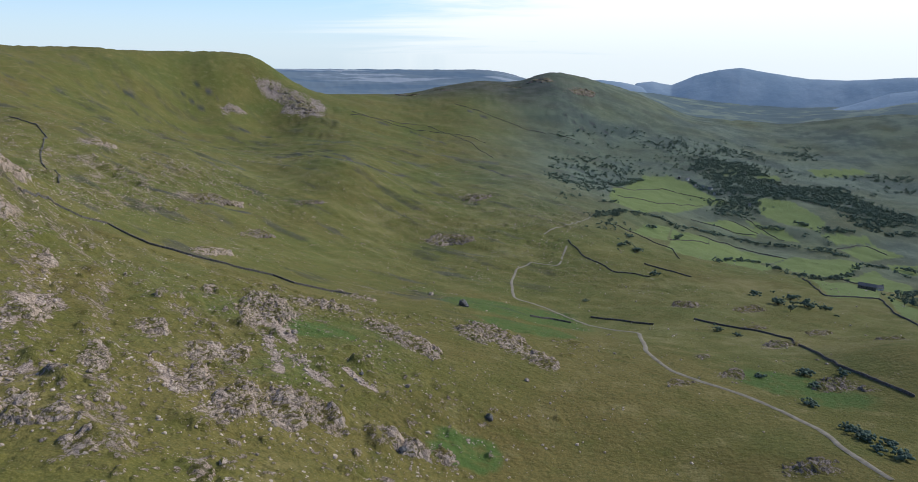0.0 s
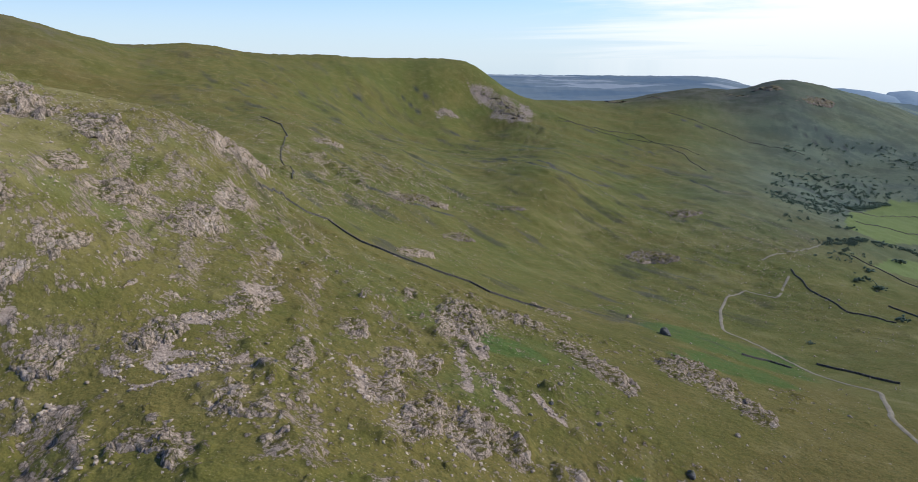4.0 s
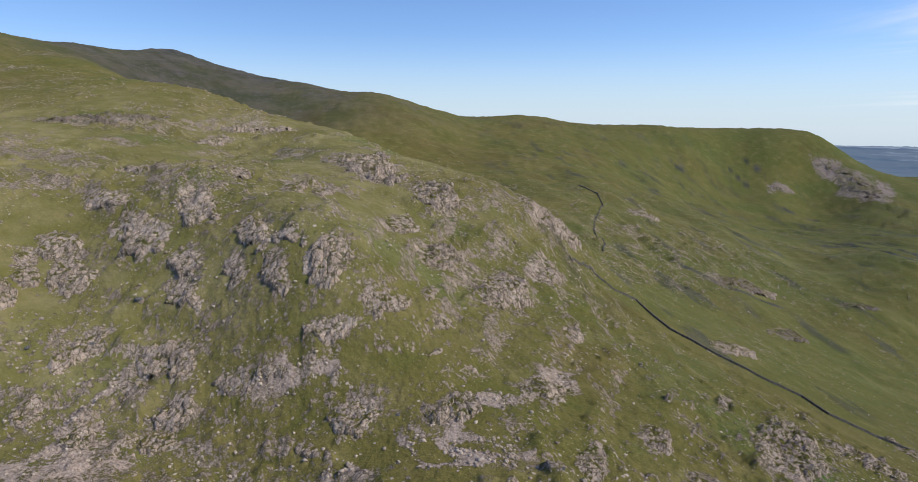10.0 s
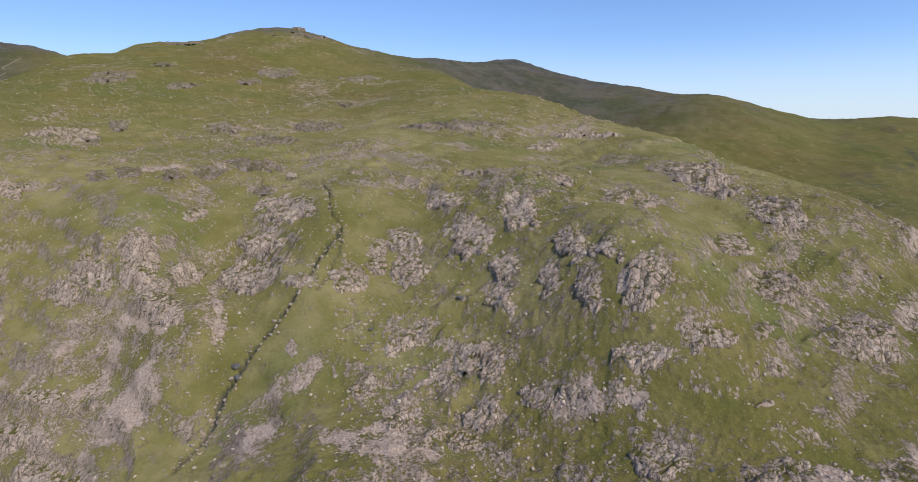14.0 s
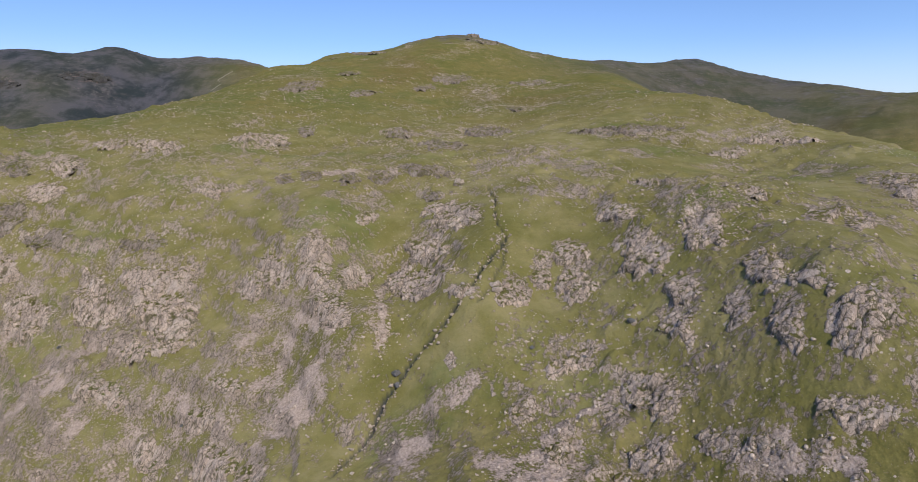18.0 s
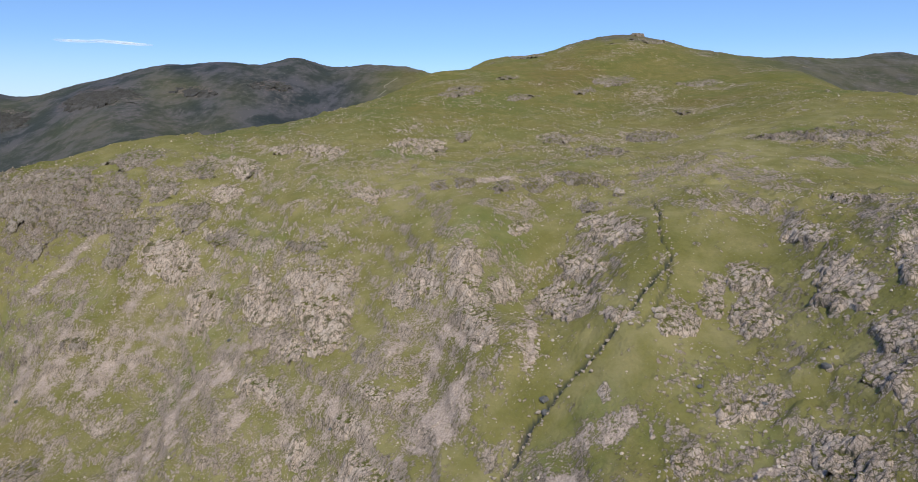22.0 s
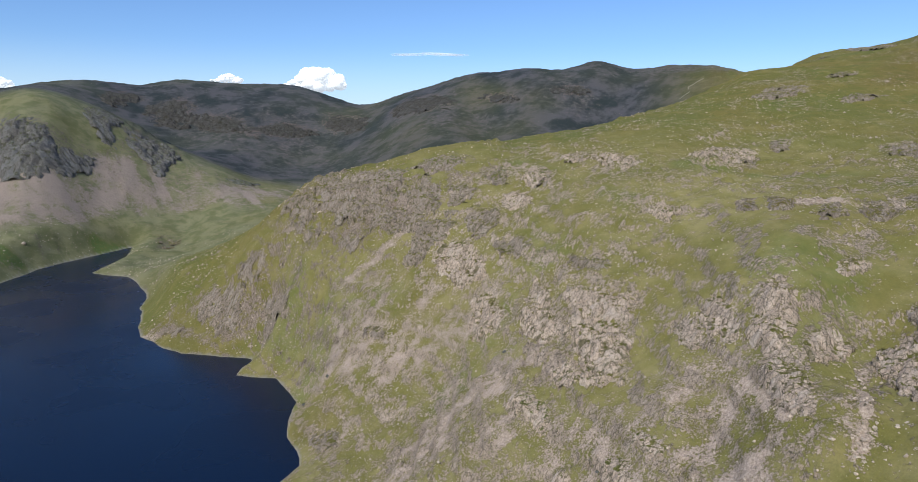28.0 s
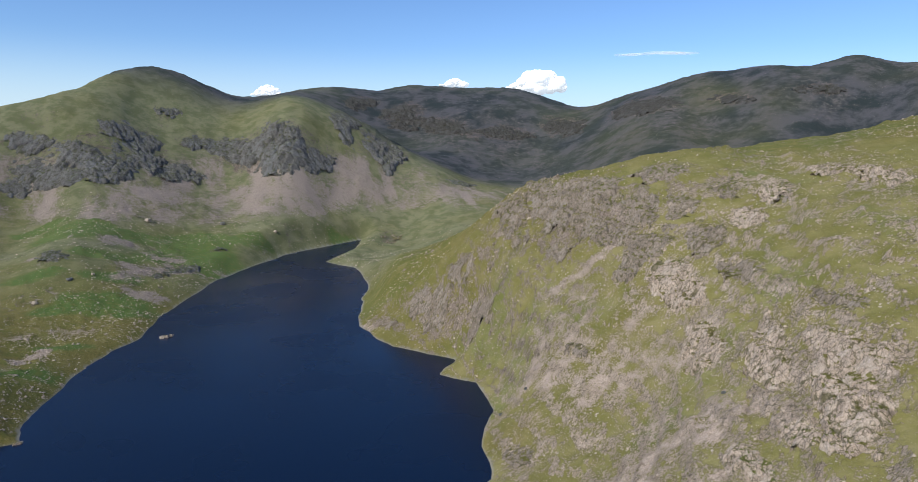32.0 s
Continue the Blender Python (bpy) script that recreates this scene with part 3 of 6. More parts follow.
# ---- plan of rocks, screes, walls, ways, meadows and woods ----
# crags by band: east, south, half length, half width, turn of the long side
CRAGS = {
    "upper_band": [(-661, -164, 38.7, 14.9, 178), (-733, -144, 24.3, 9.4, 2), (-724, -44, 39.8, 19.3, 8), (-640, 2, 32.0, 16.9, 15), (-763, 54, 46.6, 25.8, 2), (-1171, 28, 45.8, 27.2, 151), (-1064, -22, 39.1, 15.0, 161), (-1166, 159, 40.4, 26.7, 147), (-961, -190, 48.2, 18.6, 154), (-1131, -149, 37.4, 14.4, 158), (-964, -105, 35.1, 13.5, 157), (-480, -93, 21.0, 8.1, 18), (-477, -110, 18.3, 7.0, 15), (-462, -63, 20.3, 7.8, 4), (-479, -44, 21.3, 9.8, 9), (-490, -9, 25.4, 16.7, 34), (-442, 14, 10.1, 3.9, 5), (-427, -3, 13.1, 5.7, 29), (-630, 189, 48.7, 20.5, 77), (-909, 107, 20.2, 12.8, 4)],
    "gill_band": [(-380, 11, 32.5, 12.5, 23), (-402, -43, 12.1, 6.5, 170), (-355, -68, 18.6, 10.8, 22), (-366, -5, 23.7, 9.1, 26), (-338, -65, 12.5, 7.5, 42), (-363, -92, 14.9, 5.7, 34), (-339, -45, 16.6, 8.0, 165), (-327, -7, 31.7, 12.2, 28), (-314, -53, 19.4, 9.0, 35), (-355, -103, 15.1, 5.8, 35), (-295, 63, 21.0, 9.0, 175), (-304, 49, 13.7, 5.7, 169), (-286, 33, 14.1, 6.8, 163), (-315, 65, 12.7, 9.2, 13), (-373, 125, 27.2, 11.0, 8), (-330, 91, 19.7, 8.1, 7), (-286, 90, 23.6, 9.3, 0), (-277, 114, 21.8, 8.4, 161), (-229, 86, 13.9, 6.0, 178), (-240, 53, 12.3, 6.2, 111)],
    "shoulder_band": [(-314, 154, 15.4, 6.4, 153), (-269, 159, 18.5, 7.1, 143), (-266, 174, 17.6, 6.8, 140), (-581, 305, 35.0, 21.7, 77), (-557, 248, 21.0, 11.5, 114), (-351, 262, 63.9, 24.6, 165), (-274, 257, 28.9, 16.1, 155), (-237, 201, 23.2, 8.9, 126), (-266, 358, 60.8, 23.4, 117), (-182, 123, 12.0, 9.0, 153), (-216, 102, 10.8, 4.2, 165), (-195, 108, 10.9, 5.0, 172), (-245, 95, 14.1, 6.0, 1), (-224, 115, 15.6, 6.0, 170), (-202, 118, 9.6, 3.8, 9), (-208, 200, 26.8, 10.3, 126), (-158, 131, 10.1, 4.3, 92), (-160, 111, 11.8, 5.3, 48), (-178, 216, 30.4, 12.8, 129), (-193, 269, 24.8, 10.8, 118)],
    "foot_band": [(-149, 150, 6.8, 2.6, 114), (-164, 157, 8.7, 3.3, 130), (-205, 76, 9.3, 3.6, 165), (-211, 72, 13.7, 8.1, 24), (-186, 66, 9.5, 6.0, 29), (-181, 56, 7.3, 6.5, 55), (-196, 37, 6.5, 4.0, 174), (-135, 99, 9.5, 6.3, 35), (-116, 123, 11.4, 7.4, 92), (-142, 223, 12.8, 4.9, 114), (-136, 134, 4.2, 1.9, 91), (-180, 82, 6.7, 2.6, 30), (-167, 91, 6.5, 2.5, 39), (-209, 59, 7.8, 4.9, 7), (-220, 30, 6.3, 5.0, 23), (-255, 5, 4.9, 2.3, 19)],
    "great_crag": [(-370, -157, 42.4, 20.2, 38), (-346, -65, 19.5, 8.3, 15), (-356, -90, 19.3, 7.4, 37), (-342, -44, 14.6, 6.3, 163), (-341, -161, 14.1, 5.5, 57), (-392, -209, 27.6, 10.6, 41), (-296, -97, 10.6, 4.1, 70), (-289, -108, 11.2, 4.3, 58), (-287, -131, 9.8, 3.8, 67), (-318, -164, 10.8, 6.4, 50), (-265, -95, 17.1, 6.6, 56), (-454, -317, 35.5, 16.3, 60), (-408, -257, 30.1, 11.6, 50), (-518, -304, 26.1, 10.7, 54), (-477, -166, 21.8, 12.1, 69), (-613, -284, 41.4, 15.9, 64), (-560, -309, 27.6, 13.1, 36), (-595, -246, 30.5, 15.6, 40), (-661, -176, 44.9, 22.2, 160)],
    "tarn_spur": [(-518, -465, 40.7, 22.4, 68), (-516, -410, 39.7, 18.0, 53), (-485, -405, 33.2, 16.2, 88), (-531, -376, 28.4, 15.3, 52), (-465, -512, 21.6, 8.3, 88), (-457, -445, 24.9, 9.6, 87), (-477, -364, 28.2, 23.4, 1), (-561, -354, 26.7, 13.5, 41), (-556, -303, 26.8, 10.3, 32), (-416, -604, 41.3, 15.9, 94), (-427, -522, 31.5, 12.1, 73), (-690, -1205, 52.0, 22.0, 60), (-504, -494, 54.3, 25.4, 72), (-493, -325, 33.7, 16.0, 67), (-531, -486, 50.6, 23.1, 83), (-572, -426, 37.2, 22.4, 109), (-497, -558, 44.4, 17.1, 66), (-442, -578, 24.9, 9.6, 87), (-389, -640, 22.5, 8.7, 94), (-423, -188, 17.8, 6.9, 72), (-457, -267, 23.5, 9.0, 71), (-527, -554, 44.5, 17.1, 49), (-322, -327, 20.9, 8.0, 81), (-395, -349, 14.7, 5.6, 91)],
    "north_fell": [(-561, -1495, 102.7, 86.4, 137), (-486, -1558, 72.6, 52.9, 119), (-624, -1442, 62.0, 27.2, 37), (-164, -1489, 66.3, 60.1, 95), (-85, -1491, 54.8, 34.1, 136), (-279, -1533, 88.6, 44.2, 64), (-236, -1572, 54.3, 28.5, 50), (-849, -1562, 113.9, 63.0, 40), (-1020, -1428, 68.8, 29.5, 21), (-249, -1030, 31.6, 23.4, 37), (-211, -992, 26.7, 11.6, 59), (-326, -1124, 16.6, 13.6, 178), (-90, -1036, 36.6, 17.4, 106), (-406, -1604, 53.6, 27.7, 13), (-366, -1708, 34.1, 23.4, 19), (-364, -1477, 42.7, 20.0, 31), (-60, -1566, 29.2, 18.9, 163), (-782, -1633, 104.5, 40.3, 60), (-120, -1451, 66.2, 30.4, 141), (-203, -1450, 50.4, 37.8, 60), (-46, -1464, 27.6, 26.3, 115), (-331, -1488, 60.0, 29.0, 60), (-89, -1551, 42.9, 24.6, 146)],
    "wall_side": [(-137, 98, 9.1, 5.5, 4), (-79, 82, 12.4, 5.4, 2), (-136, 84, 5.4, 2.3, 8), (-77, 143, 8.6, 3.3, 118), (-78, 180, 12.7, 4.9, 115), (-77, 107, 5.5, 5.2, 32), (-64, 104, 4.2, 2.8, 109), (-59, 256, 25.2, 9.7, 103), (11, 243, 25.1, 10.5, 131), (-38, 289, 17.3, 10.5, 6), (45, 287, 23.8, 9.2, 106), (-21, 147, 10.3, 5.2, 99), (-33, 143, 10.3, 5.1, 88), (-14, 149, 9.1, 5.3, 118), (-46, 176, 10.5, 5.5, 98), (80, 254, 14.9, 8.1, 102), (-427, 785, 24.1, 19.5, 10), (-139, 392, 26.9, 10.3, 92), (-227, 679, 29.0, 11.2, 67), (10, 766, 24.2, 18.9, 72)],
    "brink": [(-51, 232, 31.3, 12.0, 100), (6, 250, 25.3, 10.2, 127), (-55, 172, 12.2, 7.1, 91), (-76, 141, 11.6, 4.5, 117), (-76, 181, 12.3, 4.7, 114), (-48, 145, 13.5, 6.7, 103), (-20, 142, 13.8, 9.0, 127), (-32, 134, 12.0, 7.1, 81), (-6, 145, 10.8, 5.7, 121), (19, 145, 9.9, 6.2, 150), (33, 144, 6.0, 4.5, 117), (-24, 92, 6.9, 2.7, 110), (-73, 100, 7.8, 5.2, 165), (-109, 160, 12.2, 6.9, 74), (-64, 102, 4.6, 3.8, 141), (-51, 90, 5.6, 3.6, 124), (-72, 80, 9.7, 4.0, 141), (-31, 370, 20.5, 7.9, 144), (60, 290, 36.9, 14.2, 109)],
    "low_slabs": [(-322, -171, 18.5, 7.1, 67), (-296, -99, 10.5, 4.0, 64), (-289, -111, 9.5, 3.6, 54), (-287, -132, 11.2, 4.4, 64), (-248, -75, 13.1, 5.1, 49), (-198, 38, 5.9, 5.6, 73), (-164, 108, 8.4, 3.9, 47), (-175, 82, 7.7, 2.9, 37), (-289, 11, 11.8, 4.6, 36), (-302, -49, 14.1, 5.4, 41), (-157, 136, 6.4, 2.6, 107), (-162, 126, 4.8, 2.0, 81)],
    "dale_knolls": [(292, 486, 20.1, 9.2, 29), (237, 490, 16.7, 11.3, 21), (347, 382, 14.7, 10.0, 47), (310, 411, 12.4, 5.9, 32), (183, 268, 13.4, 6.2, 49), (252, 355, 18.3, 8.6, 29), (236, 262, 14.5, 9.6, 21), (167, 161, 10.9, 6.5, 12), (147, 246, 8.4, 4.0, 22), (248, 256, 5.7, 3.5, 42), (62, 1034, 31.8, 19.6, 23), (19, 766, 34.1, 19.8, 178), (-245, 645, 48.2, 18.6, 84), (265, 416, 12.5, 6.0, 34), (180, 302, 7.0, 3.3, 34), (-157, 780, 26.4, 10.2, 50), (-158, 561, 26.1, 10.0, 80)],
    "summit_rocks": [(-1562, 79, 34.6, 13.3, 134), (-1472, 26, 27.8, 12.7, 62), (-1567, 123, 57.2, 22.0, 149), (-1525, -239, 43.6, 16.8, 99), (-1566, -163, 87.2, 33.6, 31), (-1511, 237, 37.9, 14.6, 81), (-1164, 173, 31.9, 20.9, 57), (-1182, 32, 43.3, 23.2, 129), (-997, -192, 40.1, 15.4, 139), (-979, -102, 28.1, 10.8, 143)],
    "far_ridge": [(-1317, -2279, 125.5, 102.0, 64), (-1380, -2080, 116.8, 79.9, 82), (-1502, -1915, 134.3, 67.1, 164), (-1773, -1483, 180.8, 69.5, 69), (-1823, -1198, 88.2, 33.9, 79), (-1903, -985, 83.2, 32.0, 119), (-1215, -2431, 104.2, 62.8, 44), (-1724, -1818, 129.6, 74.3, 69)],
    "south_fell": [(381, 2777, 79.2, 30.5, 147), (266, 2730, 64.0, 24.6, 153), (122, 2806, 50.1, 19.3, 141), (535, 2726, 105.9, 40.7, 49), (-26, 2663, 65.1, 25.0, 126), (-169, 2657, 97.4, 37.4, 117)],
    "quarry": [(-529, 1981, 48.8, 27.9, 0), (-456, 1934, 95.7, 36.8, 131), (-590, 1757, 31.4, 12.1, 62), (-397, 1857, 27.9, 24.6, 89)],
}
# stone runs: half width and line
SCREES = [
    (3.5, [(-336, -31), (-292, -25), (-280, -26)]),
    (2.5, [(-206, 35), (-214, 53), (-216, 61)]),
    (3.0, [(-195, 26), (-199, 44)]),
    (6.7, [(-474, -394), (-444, -402), (-429, -416)]),
    (3.1, [(-313, -62), (-294, -48)]),
    (8.1, [(-474, -92), (-489, -66)]),
    (2.1, [(-116, 103), (-102, 99), (-91, 109), (-86, 125)]),
    (2.4, [(-125, 71), (-123, 81), (-119, 87)]),
    (4.2, [(-111, 134), (-107, 149), (-116, 178)]),
    (2.3, [(-90, 121), (-102, 117)]),
    (1.9, [(-67, 155), (-56, 145), (-46, 129)]),
    (2.7, [(-27, 186), (-10, 169)]),
    (1.9, [(-5, 184), (6, 175)]),
    (2.3, [(-42, 204), (-27, 170)]),
    (8.0, [(-49, -696), (-71, -728)]),
    (2.1, [(-117, 107), (-99, 109), (-85, 118)]),
    (2.5, [(-175, 79), (-167, 88), (-151, 103)]),
    (20.5, [(-557, 1969), (-485, 1946), (-404, 1852)]),
    (8.8, [(-610, 1746), (-576, 1785)]),
]
WAYS = {
    "upper_wall": [(-567, 834), (-521, 817), (-462, 743), (-392, 614), (-334, 531), (-308, 510), (-291, 480)],
    "lower_wall": [(-218, 326), (-217, 348), (-203, 356), (-196, 374), (-159, 349), (-131, 351), (-105, 358), (-88, 368), (-71, 360), (-49, 376), (-27, 382)],
    "tip_wall": [(184, 792), (193, 715), (211, 639), (246, 624)],
    "bend_wall": [(92, 413), (109, 424), (125, 424)],
    "green_wall": [(147, 453), (168, 440), (188, 420)],
    "long_wall": [(226, 438), (253, 410), (275, 383), (252, 290), (258, 265), (261, 242)],
    "field_wall_a": [(408, 1505), (598, 1723), (701, 1604)],
    "field_wall_b": [(368, 1361), (487, 1405), (636, 1512)],
    "field_wall_c": [(386, 984), (481, 1061), (518, 1149)],
    "field_wall_d": [(490, 1131), (572, 1134), (635, 1080)],
    "field_wall_e": [(651, 1385), (675, 1288)],
    "field_wall_f": [(700, 1405), (706, 1235)],
    "field_wall_g": [(468, 723), (411, 577), (478, 593), (445, 519), (430, 469)],
    "field_wall_h": [(626, 908), (593, 757)],
    "field_wall_i": [(289, 968), (325, 927), (357, 881), (333, 785)],
    "field_wall_j": [(526, 1279), (659, 1265)],
    "field_wall_k": [(801, 1210), (885, 1248), (888, 1185)],
    "field_wall_l": [(299, 647), (278, 666), (259, 693)],
    "moor_wall": [(-294, 1954), (-189, 1965), (-44, 1946), (115, 1885)],
    "brow_wall": [(-291, 1924), (-189, 1992), (-73, 2033), (74, 1826), (125, 1656)],
    "south_wall": [(17, 2357), (126, 2278), (196, 2263), (310, 2221), (433, 2195)],
    "track_top": [(255, 990), (194, 883), (156, 827)],
    "track": [(177, 762), (153, 668), (125, 687), (103, 655), (91, 587), (87, 492), (111, 472), (132, 438), (149, 401), (167, 387), (149, 308), (150, 263), (163, 246), (176, 238), (185, 223), (191, 199), (188, 171), (191, 154)],
    "gill": [(-408, 31), (-369, 33), (-341, 31), (-326, 35), (-307, 23), (-291, 16), (-281, 8), (-274, 1), (-272, -9), (-265, -16), (-258, -22), (-246, -26), (-233, -34), (-223, -39)],
    "gill_right": [(-326, 35), (-306, 30), (-287, 24), (-277, 16)],
    "fell_path": [(-1860, -628), (-1874, -621), (-1900, -610), (-1924, -628), (-1955, -613), (-1985, -603)],
}
MEADOWS = [
    [(408, 1505), (601, 1913), (677, 1925), (713, 1818), (729, 1598), (646, 1517), (501, 1321), (393, 1189), (333, 1208)],
    [(422, 1080), (498, 1135), (638, 1086), (400, 842), (343, 866)],
    [(651, 1099), (777, 1117), (785, 1094), (626, 908), (567, 937), (575, 1011)],
    [(482, 729), (592, 852), (603, 777), (483, 597), (415, 571)],
    [(642, 919), (773, 1049), (742, 902), (622, 743), (603, 777)],
    [(550, 1295), (642, 1380), (696, 1321), (652, 1249), (600, 1274)],
    [(692, 1402), (743, 1339), (746, 1241), (706, 1235), (689, 1305)],
    [(830, 1654), (910, 1624), (885, 1408), (829, 1328), (776, 1367), (765, 1475)],
    [(796, 1200), (906, 1262), (921, 1181), (813, 1131)],
    [(359, 1045), (424, 1103), (374, 961), (314, 954)],
    [(816, 1305), (928, 1320), (915, 1276), (814, 1233)],
    [(849, 1125), (902, 1116), (848, 1039), (819, 1055)],
    [(357, 881), (406, 918), (569, 979), (467, 829), (422, 843)],
    [(1240, 2190), (1443, 2240), (1486, 2189), (1230, 2074)],
    [(981, 1997), (1082, 2052), (1054, 1973), (968, 1927)],
    [(525, 653), (490, 552), (430, 469), (456, 535)],
    [(876, 2019), (952, 2065), (940, 2014), (877, 1974)],
    [(1696, 3576), (2050, 3950), (2400, 3900), (2335, 3733), (1934, 3538)],
]
# hedges and belts of trees: half width and line; woods: closeness and outline
HEDGES = [
    (7, [(254, 987), (331, 1101), (429, 1172), (441, 1102)]),
    (6, [(457, 1149), (557, 1199), (640, 1196), (729, 1163), (784, 1139)]),
    (3, [(397, 824), (530, 981), (521, 868), (607, 876), (768, 1075), (851, 1085), (848, 1039)]),
    (10, [(703, 1341), (745, 1316)]),
    (9, [(798, 1383), (818, 1357)]),
    (9, [(838, 1326), (903, 1338)]),
    (8, [(747, 1175), (771, 1166)]),
    (3, [(269, 846), (279, 806)]),
    (6, [(414, 1561), (571, 1832)]),
    (3, [(812, 1093), (805, 1005)]),
    (4, [(714, 1559), (812, 1579)]),
    (6, [(721, 1842), (743, 1674)]),
    (3, [(301, 1167), (357, 1209)]),
    (2, [(390, 980), (427, 1045)]),
]
WOODS = [
    (1.00, [(839, 2194), (1056, 2169), (995, 1868), (910, 1624), (762, 1642), (788, 1835), (782, 1967)]),
    (1.00, [(1006, 1854), (1222, 1922), (1144, 1700), (1214, 1568), (1058, 1341), (970, 1388), (979, 1554), (926, 1626)]),
    (0.80, [(339, 551), (371, 574), (359, 503), (358, 474), (328, 484)]),
    (1.00, [(501, 608), (673, 798), (510, 579), (478, 570)]),
    (0.70, [(677, 1580), (848, 1695), (780, 1508), (700, 1421), (620, 1393)]),
    (0.35, [(535, 2206), (977, 2472), (1455, 2595), (1388, 2375), (1128, 2287), (781, 2206)]),
    (0.25, [(321, 1914), (571, 2181), (563, 1902), (319, 1252), (219, 1073), (211, 1263)]),
    (0.30, [(1246, 2104), (1626, 2174), (1428, 1880), (1258, 1952)]),
    (0.15, [(235, 939), (295, 954), (321, 823), (239, 728), (221, 823)]),
]
HOUSES = [(739, 1695), (723, 1873), (702, 1891), (730, 1768), (744, 1749), (533, 697), (591, 766), (723, 1797), (944, 1999), (774, 1560)]
# peaty runnels on the moor
PEAT = [[(-710, 1816), (-640, 1793)], [(-732, 1747), (-652, 1710)], [(-204, 1192), (-147, 1048)], [(-547, 1645), (-457, 1640)], [(66, 2273), (137, 2231)], [(419, 2419), (501, 2312)], [(-280, 614), (-233, 614), (-200, 656)], [(-287, 1208), (-162, 1026), (-65, 1128)], [(-221, 1937), (-114, 1925), (-4, 1750)], [(498, 2447), (586, 2365)], [(-767, 1510), (-717, 1511)], [(83, 1393), (129, 1286)]]
# bracken and wet flushes: east, south, half sizes
BRACKEN = [(-78, -1288, 40, 30), (-132, -1222, 48, 34), (-197, -1180, 46, 30), (-297, -1175, 34, 22), (-154, -1054, 46, 22), (-68, -974, 34, 22), (-157, -960, 40, 20), (-92, -857, 34, 18), (-158, -835, 26, 14), (-604, -1238, 40, 22), (-49, -665, 18, 10), (-81, -735, 24, 12), (-129, -1189, 85, 68), (-287, -1177, 70, 56), (-140, -869, 51, 41), (-276, -1085, 85, 68), (-60, -664, 18, 15), (-384, -1171, 44, 35), (41, 155, 13, 10), (78, 343, 31, 25), (207, 267, 22, 18), (226, 246, 19, 15), (81, 420, 53, 42), (-26, 228, 15, 12)]


def near_box(x, y, pts, pad):
    px, py = [p[0] for p in pts], [p[1] for p in pts]
    return (x > min(px) - pad) & (x < max(px) + pad) & (y > min(py) - pad) & (y < max(py) + pad)


def scree_amount(x, y):
    out = np.zeros(x.shape)
    for half, pts in SCREES:
        k = near_box(x, y, pts, half * 3)
        if k.any():
            xs, ys = x[k], y[k]
            d = line_gap(xs, ys, pts) + half * 1.3 * fbm(xs, ys, half * 1.8 + 3, 5, 71, 0.6)
            out[k] = np.maximum(out[k], 0.95 * (1 - smooth(d, half * 0.1, half * 1.5)) * (1 - 0.3 * smooth(np.hypot(xs, ys), 900, 1200)))
    return np.maximum(out, area_amount(x, y, "wash"))


def crag_amount(x, y):
    out = np.zeros(x.shape)
    for band in CRAGS.values():
        for cx, cy, a, b, turn in band:
            k = (np.abs(x - cx) < 1.6 * max(a, b)) & (np.abs(y - cy) < 1.6 * max(a, b))
            if not k.any():
                continue
            c, s = math.cos(radians(turn)), math.sin(radians(turn))
            dx, dy = x[k] - cx, y[k] - cy
            q = np.hypot((c * dx + s * dy) / a, (-s * dx + c * dy) / b) + 0.4 * fbm(x[k], y[k], 0.7 * min(a, b) + 2, 3, 41)
            out[k] = np.maximum(out[k], 1 - smooth(q, 0.75, 1.3))
    return out


def gill_cut(x, y):
    cut = np.zeros(x.shape)
    for name, deep in (("gill", 3.0), ("gill_right", 1.7)):
        pts = WAYS[name]
        k = near_box(x, y, pts, 12)
        if k.any():
            d = line_gap(x[k] + 1.5 * fbm(x[k], y[k], 9, 2, 3), y[k] + 1.5 * fbm(x[k], y[k], 9, 2, 4), pts)
            d = d * (1 + 1.2 * smooth(-x[k], 312, 345))
            cut[k] = np.maximum(cut[k], deep * (1 - smooth(d, 0.2, 1.7)))
    return cut


def ground_at(x, y):
    x, y = np.atleast_1d(np.asarray(x, float)), np.atleast_1d(np.asarray(y, float))
    return land(x, y) - gill_cut(x, y)


# ---- materials ----
def material(name, rough=0.9):
    m = bpy.data.materials.new(name)
    m.use_nodes = True
    t = m.node_tree
    b = t.nodes["Principled BSDF"]
    b.inputs["Roughness"].default_value = rough
    b.inputs["Specular IOR Level"].default_value = 0.15
    b.inputs["Diffuse Roughness"].default_value = 0.45        # rough ground throws light back towards the sun
    return m, t, b


def attr(t, name):
    n = t.nodes.new("ShaderNodeAttribute")
    n.attribute_name = name
    return n.outputs["Fac"]


def place(t):
    return t.nodes.new("ShaderNodeTexCoord").outputs["Object"]


def bump(t, b, height, strength, distance):
    n = node(t, "ShaderNodeBump", Strength=strength, Distance=distance)
    link(t, height, n.inputs["Height"])
    link(t, n.outputs[0], b.inputs["Normal"])


def up_facing(t):
    g = t.nodes.new("ShaderNodeNewGeometry")
    s = t.nodes.new("ShaderNodeSeparateXYZ")
    link(t, g.outputs["Normal"], s.inputs[0])
    return s.outputs[2]


